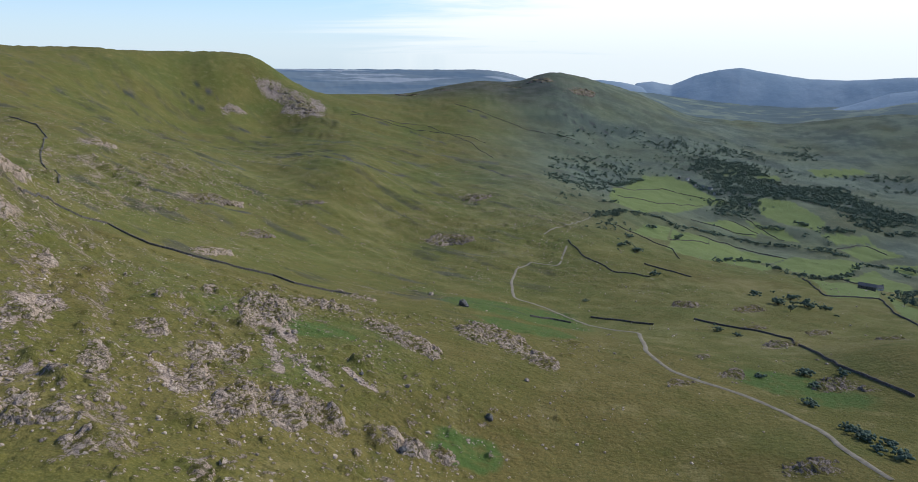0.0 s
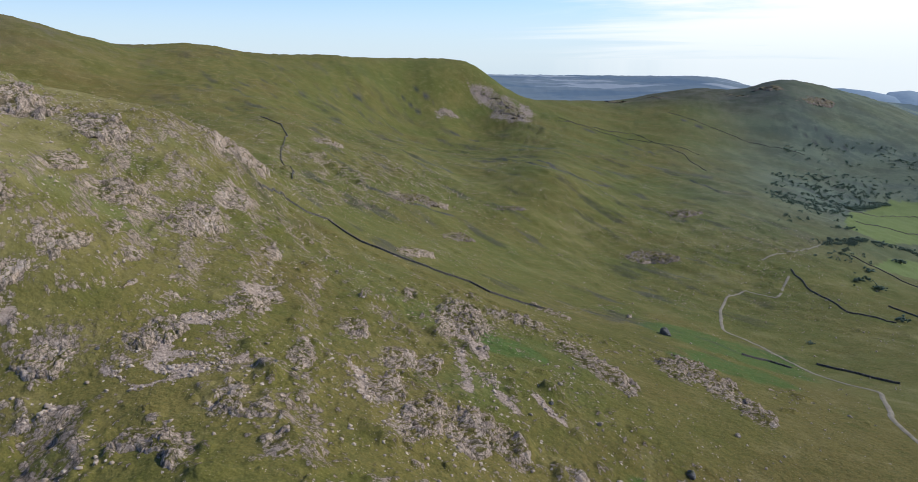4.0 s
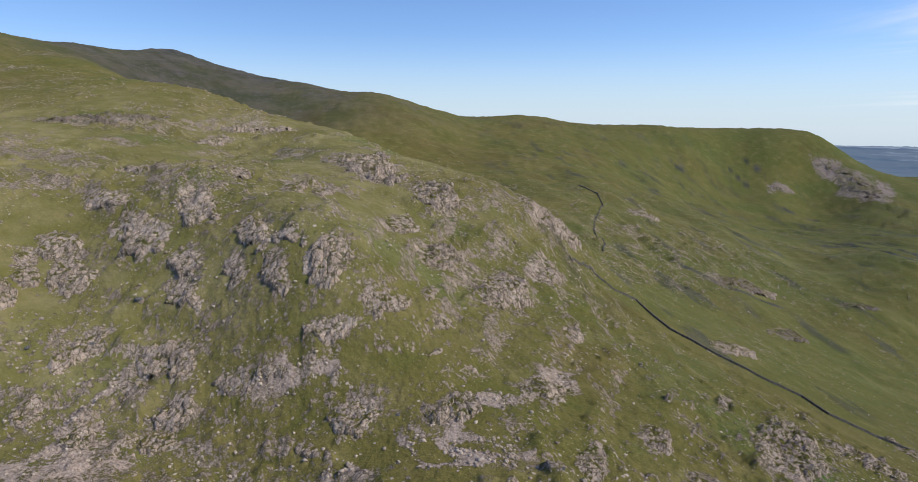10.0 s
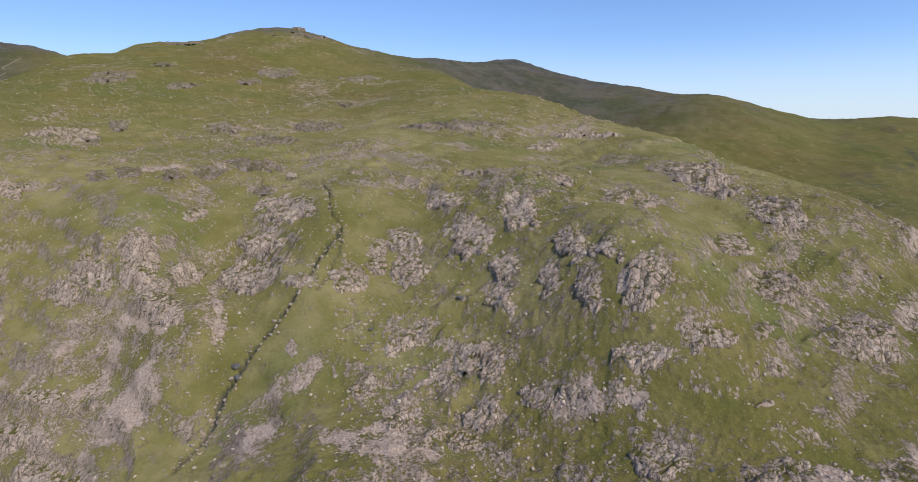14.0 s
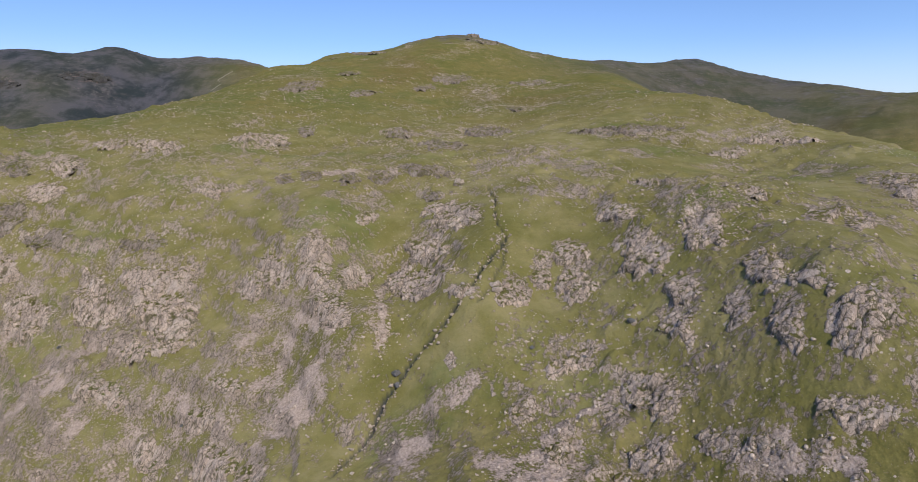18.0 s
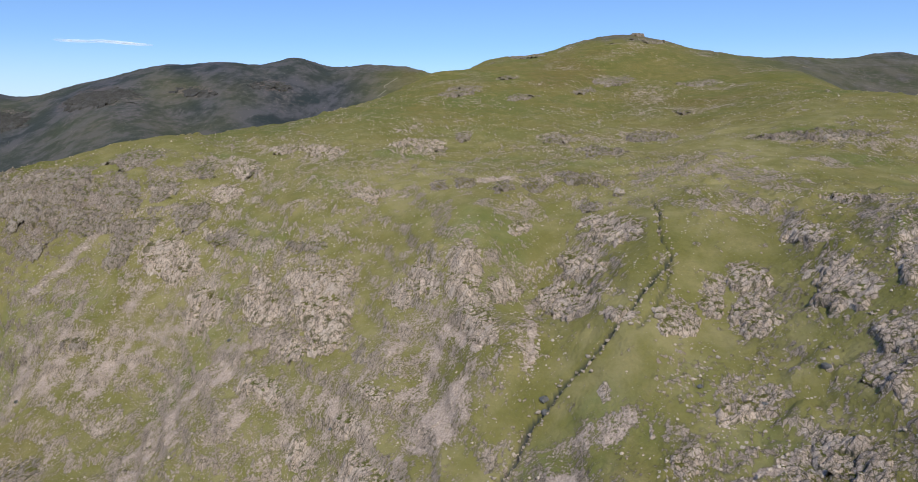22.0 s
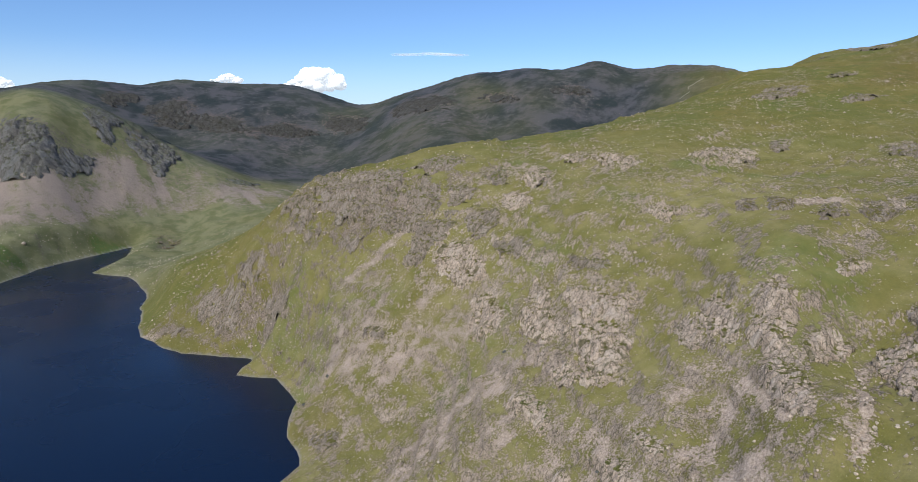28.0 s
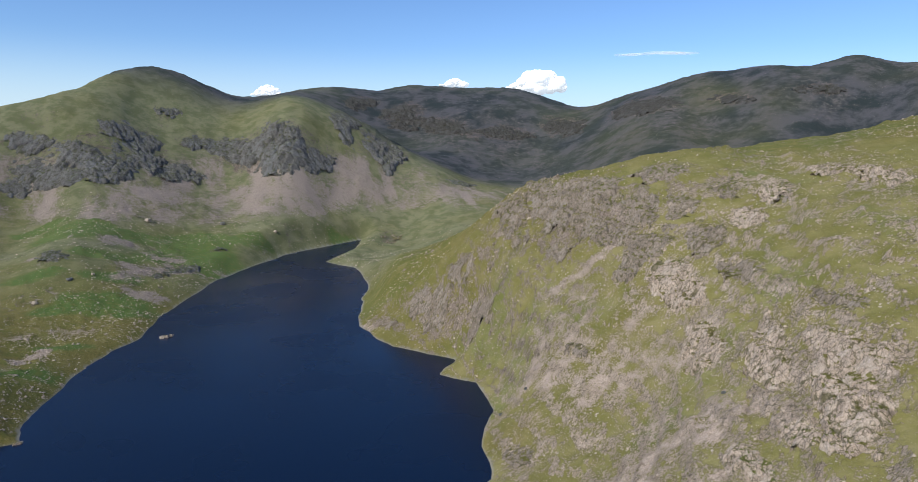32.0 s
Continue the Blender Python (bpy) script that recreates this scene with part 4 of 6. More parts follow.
def stone_colour(t, p, big=0.05, fine=0.9):
    """Weathered volcanic rock: pinkish grey, pale lichen, dark seams along the steep joints."""
    col = mix(t, ramp(t, noise_tex(t, p, big, 5, 0.6), 0.35, 0.65), (0.455, 0.352, 0.275), (0.585, 0.46, 0.365))
    tall = mapped(t, p, (1, 1, 0.3))
    col = mix(t, ramp(t, noise_tex(t, tall, fine * 0.55, 5, 0.65), 0.34, 0.56, 0.5, 0), col, (0.2, 0.155, 0.135))
    col = mix(t, ramp(t, noise_tex(t, p, fine * 1.6, 4, 0.6), 0.52, 0.68, 0, 0.65), col, (0.68, 0.57, 0.47))
    v = node(t, "ShaderNodeTexVoronoi", Scale=0.34, Randomness=1.0)
    v.feature = "DISTANCE_TO_EDGE"
    bent = t.nodes.new("ShaderNodeVectorMath")
    bent.operation = "MULTIPLY_ADD"
    soft = node(t, "ShaderNodeTexNoise", Scale=0.4, Detail=4.0)
    link(t, p, soft.inputs["Vector"])
    link(t, soft.outputs["Color"], bent.inputs[0])
    bent.inputs[1].default_value = (2.6, 2.6, 2.6)
    link(t, mapped(t, p, (1, 1, 0.4)), bent.inputs[2])
    link(t, bent.outputs[0], v.inputs["Vector"])
    crack = ramp(t, v.outputs["Distance"], 0.0, 0.075, 0.85, 0)
    fines = node(t, "ShaderNodeTexVoronoi", Scale=1.0, Randomness=1.0)
    fines.feature = "DISTANCE_TO_EDGE"
    link(t, bent.outputs[0], fines.inputs["Vector"])
    crack = math_node(t, "MAXIMUM", crack, ramp(t, fines.outputs["Distance"], 0.0, 0.1, 0.55, 0))
    return mix(t, crack, col, (0.075, 0.066, 0.036))


def turf_colour(t, p):
    """Sheep-cropped fell grass: olive with straw, rushes and fresh green."""
    a = noise_tex(t, p, 0.012, 5, 0.6)
    b = noise_tex(t, p, 0.06, 6, 0.62)
    c = noise_tex(t, p, 0.45, 5, 0.65)
    col = mix(t, ramp(t, a, 0.38, 0.62), (0.138, 0.13, 0.031), (0.18, 0.148, 0.044))
    wide = noise_tex(t, p, 0.0045, 5, 0.6, 0.6)
    col = mix(t, ramp(t, wide, 0.52, 0.66, 0, 0.6), col, (0.155, 0.11, 0.034))
    col = mix(t, ramp(t, wide, 0.46, 0.34, 0, 0.6), col, (0.114, 0.133, 0.034))
    col = mix(t, ramp(t, b, 0.52, 0.68, 0, 0.7), col, (0.252, 0.207, 0.08))
    col = mix(t, ramp(t, b, 0.46, 0.3, 0, 0.7), col, (0.1, 0.108, 0.02))
    col = mix(t, ramp(t, c, 0.34, 0.55, 0.5, 0), col, (0.075, 0.082, 0.02))
    d = noise_tex(t, p, 1.5, 4, 0.75)
    col = mix(t, ramp(t, d, 0.4, 0.52, 0.38, 0), col, (0.062, 0.064, 0.018))
    col = mix(t, ramp(t, d, 0.56, 0.66, 0, 0.4), col, (0.31, 0.26, 0.11))
    return col, b, c


def ground_material():
    m, t, b = material("fell_turf", 0.95)
    p = place(t)
    col, mid, fine = turf_colour(t, p)
    col = mix(t, attr(t, "straw"), col, mix(t, ramp(t, mid, 0.4, 0.6), (0.209, 0.184, 0.062), (0.277, 0.238, 0.105)))
    # fresh bracken and in-bye meadows
    lush = math_node(t, "MULTIPLY", attr(t, "lush"), ramp(t, noise_tex(t, p, 0.18, 4, 0.6), 0.3, 0.55, 0.35, 1))
    col = mix(t, lush, col, mix(t, fine, (0.055, 0.1, 0.022), (0.11, 0.16, 0.04)))
    mead = mix(t, noise_tex(t, p, 0.02, 3), (0.13, 0.18, 0.055), (0.2, 0.24, 0.085))
    # heath kept dark and bluish, with the ridge's cloud shadow in its colour
    heath_shade = mix(t, ramp(t, noise_tex(t, p, 0.012, 8, 0.7), 0.42, 0.6), (0.028, 0.036, 0.037), (0.078, 0.076, 0.083))
    # far fell's haze is put into the turf as this paler grey-green
    bent = mix(t, ramp(t, noise_tex(t, p, 0.03, 6, 0.7), 0.4, 0.6), (0.13, 0.138, 0.068), (0.2, 0.195, 0.11))
    col = mix(t, attr(t, "bent"), col, bent)
    # dale turf made bluer and paler, its haze put into the base colour
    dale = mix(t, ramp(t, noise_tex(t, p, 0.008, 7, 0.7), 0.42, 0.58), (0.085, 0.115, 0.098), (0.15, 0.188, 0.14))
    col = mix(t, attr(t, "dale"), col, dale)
    col = mix(t, attr(t, "meadow"), col, mead)
    col = mix(t, attr(t, "heath_shade"), col, heath_shade)
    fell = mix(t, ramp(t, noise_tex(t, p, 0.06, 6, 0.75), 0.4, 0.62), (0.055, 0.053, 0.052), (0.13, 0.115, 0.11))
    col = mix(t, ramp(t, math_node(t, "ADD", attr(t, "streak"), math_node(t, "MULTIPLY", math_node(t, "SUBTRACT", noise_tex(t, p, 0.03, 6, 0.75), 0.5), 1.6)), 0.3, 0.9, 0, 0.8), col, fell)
    # pale loose stones lying in the grass
    vor = node(t, "ShaderNodeTexVoronoi", Scale=0.55, Randomness=1.0)
    link(t, p, vor.inputs["Vector"])
    wild = math_node(t, "MULTIPLY", attr(t, "stony"), ramp(t, noise_tex(t, p, 0.09, 5, 0.7), 0.36, 0.62))
    pick = t.nodes.new("ShaderNodeSeparateColor")
    link(t, vor.outputs["Color"], pick.inputs[0])
    size = math_node(t, "MULTIPLY", wild, math_node(t, "MULTIPLY", math_node(t, "POWER", pick.outputs[0], 4.0), 0.6))
    stone = math_node(t, "LESS_THAN", vor.outputs["Distance"], size)
    grit = node(t, "ShaderNodeTexVoronoi", Scale=1.25, Randomness=1.0)
    link(t, p, grit.inputs["Vector"])
    stone = math_node(t, "MAXIMUM", stone, math_node(t, "LESS_THAN", grit.outputs["Distance"], math_node(t, "MULTIPLY", wild, math_node(t, "MULTIPLY", math_node(t, "POWER", pick.outputs[1], 3.0), 0.42))))
    rock = stone_colour(t, p)
    col = mix(t, stone, col, mix(t, 0.4, rock, (0.5, 0.44, 0.37)))
    # stone runs and bare rock
    patch = noise_tex(t, p, 0.035, 5, 0.7)
    rub = mix(t, ramp(t, noise_tex(t, p, 1.1, 5, 0.75), 0.35, 0.65), (0.29, 0.222, 0.178), (0.54, 0.43, 0.345))
    grain = math_node(t, "ADD", math_node(t, "MULTIPLY", noise_tex(t, p, 0.14, 5, 0.7), 1.0), math_node(t, "MULTIPLY", noise_tex(t, p, 0.85, 5, 0.75), 2.4))
    sc = ramp(t, math_node(t, "ADD", math_node(t, "ADD", attr(t, "scree"), math_node(t, "MULTIPLY", math_node(t, "SUBTRACT", patch, 0.5), 1.2)), math_node(t, "SUBTRACT", grain, 1.7)), 0.44, 0.78)
    # rock and scree multiplied darker, partly to paint in cloud shade
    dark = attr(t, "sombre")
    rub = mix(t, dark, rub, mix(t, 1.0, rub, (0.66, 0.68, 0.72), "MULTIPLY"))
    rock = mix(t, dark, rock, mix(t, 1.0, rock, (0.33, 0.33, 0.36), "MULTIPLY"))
    col = mix(t, sc, col, rub)
    steep = mapped(t, p, (1, 1, 0.4))
    bare = math_node(t, "ADD", attr(t, "rock"), math_node(t, "ADD", math_node(t, "MULTIPLY", math_node(t, "SUBTRACT", noise_tex(t, p, 0.13, 4, 0.55), 0.5), 1.2), math_node(t, "MULTIPLY", math_node(t, "SUBTRACT", noise_tex(t, steep, 0.62, 6, 0.72), 0.5), 2.0)))
    rk = ramp(t, bare, 0.56, 0.76)
    col = mix(t, rk, col, rock)
    col = mix(t, attr(t, "beach"), col, mix(t, fine, (0.2, 0.18, 0.15), (0.36, 0.33, 0.29)))
    link(t, col, b.inputs["Base Color"])
    h = math_node(t, "ADD", math_node(t, "MULTIPLY", noise_tex(t, p, 0.35, 6, 0.62), 1.0), math_node(t, "MULTIPLY", stone, 0.6))
    h = math_node(t, "ADD", h, ramp(t, bare, 0.5, 1.0, 0.0, 0.7))
    blocks = node(t, "ShaderNodeTexVoronoi", Scale=0.4, Randomness=1.0)
    blocks.inputs["Detail"].default_value = 2.0
    link(t, steep, blocks.inputs["Vector"])
    h = math_node(t, "SUBTRACT", h, math_node(t, "MULTIPLY", math_node(t, "MULTIPLY", rk, blocks.outputs["Distance"]), 0.5))
    h = math_node(t, "ADD", h, math_node(t, "MULTIPLY", math_node(t, "MULTIPLY", sc, noise_tex(t, p, 1.3, 4, 0.7)), 0.5))
    bump(t, b, h, 1.0, 1.3)
    return m


def rock_material(name="crag_rock", turfed=True, tone=1.0, sward=None):
    m, t, b = material(name, 0.9)
    spot = t.nodes.new("ShaderNodeNewGeometry")
    p = spot.outputs["Position"]
    col = stone_colour(t, p, 0.06, 0.8)
    if turfed:
        col = mix(t, ramp(t, attr(t, "block"), 0.5, 0.95, 0.0, 0.35), col, (0.18, 0.145, 0.125))
        col = mix(t, ramp(t, attr(t, "block"), 0.45, 0.15, 0.0, 0.35), col, (0.56, 0.48, 0.41))
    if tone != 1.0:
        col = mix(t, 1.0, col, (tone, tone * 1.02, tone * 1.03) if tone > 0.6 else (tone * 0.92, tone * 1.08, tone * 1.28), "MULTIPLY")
    if turfed:
        turf, _, _ = turf_colour(t, p)
        if sward:
            turf = mix(t, 0.93, turf, sward)
        wear = math_node(t, "MULTIPLY", math_node(t, "SUBTRACT", noise_tex(t, mapped(t, p, (1, 1, 0.6)), 0.28, 6, 0.72), 0.5), 2.0)
        flat = math_node(t, "ADD", up_facing(t), wear)
        col = mix(t, ramp(t, flat, 0.86, 1.02), col, turf)
        # crevice shade is put into the joint colour, along with turf in the cracks
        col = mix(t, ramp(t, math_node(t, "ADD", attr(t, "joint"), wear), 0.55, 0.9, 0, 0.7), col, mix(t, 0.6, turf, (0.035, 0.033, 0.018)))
    link(t, col, b.inputs["Base Color"])
    st = mapped(t, p, (1, 1, 0.35))
    bump(t, b, math_node(t, "ADD", noise_tex(t, st, 0.9, 7, 0.7), math_node(t, "MULTIPLY", noise_tex(t, p, 3.0, 4, 0.6), 0.3)), 1.0, 1.3)
    return m


def rubble_material():
    """Loose stones, each with its own weathering."""
    m, t, b = material("rubble", 0.92)
    g = t.nodes.new("ShaderNodeNewGeometry")
    p = g.outputs["Position"]
    col = mix(t, g.outputs["Random Per Island"], (0.36, 0.285, 0.225), (0.66, 0.535, 0.43))
    col = mix(t, ramp(t, noise_tex(t, p, 2.5, 4, 0.65), 0.42, 0.6, 0.45, 0), col, (0.2, 0.175, 0.14))
    link(t, col, b.inputs["Base Color"])
    bump(t, b, noise_tex(t, p, 3.5, 4, 0.65), 0.5, 0.2)
    return m


def plain(name, a, c, scale=0.5, rough=0.9, glow=0.0):
    m, t, b = material(name, rough)
    p = place(t)
    col = mix(t, ramp(t, noise_tex(t, p, scale, 5, 0.65), 0.35, 0.65), a, c)
    link(t, col, b.inputs["Base Color"])
    bump(t, b, noise_tex(t, p, scale * 3, 4, 0.6), 0.4, 0.3 / scale * 0.2)
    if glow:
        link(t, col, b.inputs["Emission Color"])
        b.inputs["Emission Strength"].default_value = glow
    return m


def leaf_material(name, a, c):
    m, t, b = material(name, 0.8)
    p = place(t)
    g = t.nodes.new("ShaderNodeNewGeometry")
    col = mix(t, g.outputs["Random Per Island"], a, c)
    col = mix(t, ramp(t, noise_tex(t, p, 0.8, 4, 0.7), 0.4, 0.65, 0.25, 0), col, (0.07, 0.095, 0.06))
    link(t, col, b.inputs["Base Color"])
    bump(t, b, noise_tex(t, p, 1.4, 4, 0.7), 0.5, 0.4)
    thin = t.nodes.new("ShaderNodeBsdfTranslucent")
    link(t, col, thin.inputs["Color"])
    both = t.nodes.new("ShaderNodeMixShader")
    both.inputs[0].default_value = 0.55
    link(t, b.outputs[0], both.inputs[1])
    link(t, thin.outputs[0], both.inputs[2])
    link(t, both.outputs[0], t.nodes["Material Output"].inputs["Surface"])
    return m


def water_material():
    m, t, b = material("tarn_water", 0.05)
    p = place(t)
    b.inputs["Base Color"].default_value = (0.0025, 0.0095, 0.03, 1)
    b.inputs["Specular IOR Level"].default_value = 0.35
    b.inputs["IOR"].default_value = 1.33
    swell = mapped(t, p, (1, 0.5, 1), (0, 0, 0.7))
    bump(t, b, noise_tex(t, swell, 0.7, 4, 0.6), 0.35, 0.25)
    link(t, ramp(t, noise_tex(t, p, 0.008, 3), 0.35, 0.7, 0.2, 0.32), b.inputs["Roughness"])
    return m


def coast_material():
    m, t, b = material("coast", 1.0)
    p = place(t)
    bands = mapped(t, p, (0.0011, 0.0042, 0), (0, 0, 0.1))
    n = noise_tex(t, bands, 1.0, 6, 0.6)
    # haze is put into these blue tones, with a faint glow
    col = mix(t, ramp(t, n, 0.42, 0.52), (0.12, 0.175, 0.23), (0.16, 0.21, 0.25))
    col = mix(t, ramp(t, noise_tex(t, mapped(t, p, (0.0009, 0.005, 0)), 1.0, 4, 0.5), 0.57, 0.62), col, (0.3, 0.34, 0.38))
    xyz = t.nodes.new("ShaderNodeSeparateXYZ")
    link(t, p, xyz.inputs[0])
    # far dale beyond, hazed in its colour the same way
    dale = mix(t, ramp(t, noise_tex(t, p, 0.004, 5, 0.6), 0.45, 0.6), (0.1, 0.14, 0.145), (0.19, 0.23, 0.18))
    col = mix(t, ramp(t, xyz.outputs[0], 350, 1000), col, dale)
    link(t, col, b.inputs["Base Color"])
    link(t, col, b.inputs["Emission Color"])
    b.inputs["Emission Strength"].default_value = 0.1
    return m


# far crag rock is dark grey, with partial cloud shade in its tone
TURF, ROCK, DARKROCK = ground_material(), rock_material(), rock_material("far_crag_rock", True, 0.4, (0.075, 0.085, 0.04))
RUBBLE = rubble_material()
MIDROCK = rock_material("fell_crag_rock", True, 0.62)
# darkened, bluish copy of the rock for the head ridge's cloud shadow
SHADYROCK = rock_material("shaded_crag_rock", True, 0.2, (0.035, 0.035, 0.028))
WALLSTONE = plain("wall_stone", (0.1, 0.09, 0.08), (0.21, 0.19, 0.17), 0.8)
GRAVEL = plain("track_gravel", (0.22, 0.19, 0.14), (0.31, 0.275, 0.21), 0.3)
WATER, COAST = water_material(), coast_material()
# leaf colour lightened and blued to hold the haze on distant woods
LEAF = leaf_material("leaves", (0.18, 0.25, 0.2), (0.26, 0.33, 0.24))
BARK = plain("bark", (0.08, 0.06, 0.045), (0.15, 0.12, 0.09), 2.0)
RENDER = plain("limewash", (0.6, 0.58, 0.54), (0.75, 0.73, 0.69), 0.6)
SLATE = plain("slate", (0.1, 0.105, 0.115), (0.17, 0.17, 0.18), 0.8, 0.6)
PANE = plain("window_glass", (0.02, 0.025, 0.03), (0.04, 0.045, 0.05), 0.5, 0.1)
PAINT = plain("door_paint", (0.08, 0.1, 0.09), (0.12, 0.14, 0.12), 1.0, 0.5)
# distance haze is put into this blue, with a glow to lift it
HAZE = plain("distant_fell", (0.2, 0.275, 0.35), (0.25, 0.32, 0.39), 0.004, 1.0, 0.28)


# ---- ground and tarn ----
def set_mask(me, name, values):
    me.attributes.new(name, "FLOAT", "POINT").data.foreach_set("value", np.asarray(values, np.float32).ravel())


def build_ground():
    split = int(np.searchsorted(np.hypot(gx[:, 0], gy[:, 0]), 3560))
    x, y = gx[:split + 1].ravel(), gy[:split + 1].ravel()
    z = gz[:split + 1].ravel() - gill_cut(x, y)
    r, az = np.hypot(x, y), np.arctan2(-x, y)
    rock, scree = crag_amount(x, y), scree_amount(x, y)
    craggy = area_amount(x, y, "craggy")
    riser = benches(x, y, gbase[:split + 1].ravel())[1]
    rock = np.maximum(np.maximum(rock * 0.6, 0.7 * knolls(x, y)[1]), 0.85 * craggy)
    rock = np.clip(np.maximum(rock, 0.5 * riser) + 0.18 * riser, 0, 1)
    gap = shore_gap(x, y)
    lush = np.zeros(x.shape)
    for cx, cy, a, b in BRACKEN:
        q = np.hypot((x - cx) / a, (y - cy) / b) + 0.5 * fbm(x, y, 0.8 * a, 4, 77)
        lush = np.maximum(lush, 1 - smooth(q, 0.85, 1.2))
    lush = np.maximum(lush, smooth(fbm(x, y, 60, 4, 63), 0.15, 0.6) * (r < 700) * 0.4)
    lush = np.maximum(lush, 0.3 * (1 - smooth(az, 0.35, 0.8)) * smooth(r, 330, 500) * np.clip(0.8 + 0.7 * fbm(x, y, 120, 4, 27), 0, 1))
    meadow = np.zeros(x.shape)
    for pts in MEADOWS:
        k = near_box(x, y, pts, 5)
        meadow[k] = np.maximum(meadow[k], in_poly(x[k], y[k], pts) * 1.0)
    # cloud shadow on the head ridge is painted in along with its heath
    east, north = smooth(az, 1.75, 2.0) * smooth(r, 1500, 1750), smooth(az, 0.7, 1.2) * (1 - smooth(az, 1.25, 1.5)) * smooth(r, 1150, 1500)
    heath_shade = np.maximum(east * (z > 40), north * 0.75) * (0.92 + 0.3 * fbm(x, y, 260, 3, 81))
    heath_shade = heath_shade * (1 - smooth(az, 2.36, 2.5) * (1 - smooth(r, 1750, 2000)))
    for pts in PEAT:
        k = near_box(x, y, pts, 30)
        heath_shade[k] = np.maximum(heath_shade[k], 0.85 * (1 - smooth(line_gap(x[k], y[k], pts) + 3 * fbm(x[k], y[k], 20, 3, 33), 2, 7)))
    # southern hill toned darker and bluer, which puts haze into its colour
    heath_shade = np.maximum(heath_shade, 0.6 * smooth(r, 2350, 2700) * smooth(az, -0.25, -0.1) * (1 - smooth(az, 0.0, 0.15)) * (z > -120))
    # gill floor coloured dark for the shade inside the cut
    heath_shade = np.maximum(heath_shade, smooth(gill_cut(x, y), 0.9, 2.4))
    upper = smooth(az, 1.0, 1.25) * (1 - smooth(az, 2.05, 2.2)) * smooth(r, 430, 620) * (1 - smooth(r, 1750, 1900))
    rock = np.maximum(rock, upper * np.clip(0.3 + 0.55 * fbm(x, y, 70, 4, 311), 0, 0.62))
    moor = smooth(az, -0.35, -0.1) * (1 - smooth(az, 0.6, 0.85)) * smooth(r, 300, 420) * (1 - smooth(r, 1500, 2100))
    rock = np.maximum(rock, moor * np.clip(0.08 + 0.75 * fbm(x, y, 48, 5, 321, 0.62), 0, 0.52))
    heath_shade = np.maximum(heath_shade, 0.55 * moor * smooth(fbm((0.8 * x - 0.6 * y) / 3.2, 0.6 * x + 0.8 * y, 26, 5, 323, 0.62), 0.16, 0.5))
    face = smooth(az, 2.3, 2.45) * smooth(r, 1000, 1150) * (1 - smooth(r, 1650, 1900))
    broken = np.clip(0.22 + 0.7 * fbm(x, y, 55, 5, 331, 0.62), 0, 0.62) * smooth(z, 60, 120) * (1 - smooth(z, 250, 300))
    rock = np.maximum(rock, face * broken)
    rock = np.maximum(rock, 0.5 * face * smooth(z, 330, 360) * np.clip(0.5 + 0.8 * fbm(x, y, 50, 4, 333), 0, 1))
    fan = np.clip(0.55 + 1.1 * fbm(x * 0.9 - y * 0.25, (x * 0.25 + y * 0.9) / 4.5, 26, 5, 335, 0.62), 0, 1) * smooth(z, 45, 75) * (1 - smooth(z, 150, 190))
    scree = np.maximum(scree, 0.62 * face * fan * (1 - lush))
    shelf = smooth(az, 2.55, 2.75) * smooth(r, 560, 680) * (1 - smooth(r, 1150, 1250))
    scree = np.maximum(scree, 0.5 * shelf * smooth(fbm(x, y, 60, 5, 337, 0.62), 0.02, 0.4))
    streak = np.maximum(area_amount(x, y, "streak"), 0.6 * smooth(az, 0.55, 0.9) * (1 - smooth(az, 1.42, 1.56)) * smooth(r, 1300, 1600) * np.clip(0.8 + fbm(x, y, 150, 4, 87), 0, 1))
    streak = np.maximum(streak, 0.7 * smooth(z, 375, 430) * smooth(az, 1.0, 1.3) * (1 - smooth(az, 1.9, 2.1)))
    # where the far fell's turf takes its painted haze
    bent = 0.95 * smooth(az, 2.3, 2.45) * smooth(r, 800, 1150) * (1 - 0.8 * lush) * np.clip(0.95 + 0.6 * fbm(x, y, 140, 4, 89), 0, 1)
    # painted haze of the dale, growing with distance
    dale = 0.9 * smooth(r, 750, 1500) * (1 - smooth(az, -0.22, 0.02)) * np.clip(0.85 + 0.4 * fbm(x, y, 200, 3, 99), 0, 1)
    spur = smooth(-y, 330, 420) * (1 - smooth(r, 1000, 1150)) * (x < -380)
    # stony ground toned down for cloud shade: head ridge, far fell, spur
    sombre = np.clip(np.maximum(np.maximum(heath_shade, 0.9 * (bent > 0.05)), 0.5 * spur), 0, 1)
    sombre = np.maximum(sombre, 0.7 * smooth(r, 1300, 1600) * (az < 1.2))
    scree = np.where(bent > 0.05, np.minimum(1.35 * scree + 0.12, 1.3) * (scree > 0.03), scree)
    stony = np.clip(0.25 + 0.25 * moor + wildness(x, y) + 0.5 * craggy + 0.6 * scree * (r < 1000), 0, 1) * (1 - meadow)
    # dry grass, paled further for the bright ground opposite the sun
    straw = smooth(az, 1.45, 1.75) * (1 - smooth(az, 2.55, 2.75)) * (1 - smooth(r, 500, 900)) * np.clip(0.75 + 0.7 * fbm(x, y, 70, 4, 23), 0, 1)
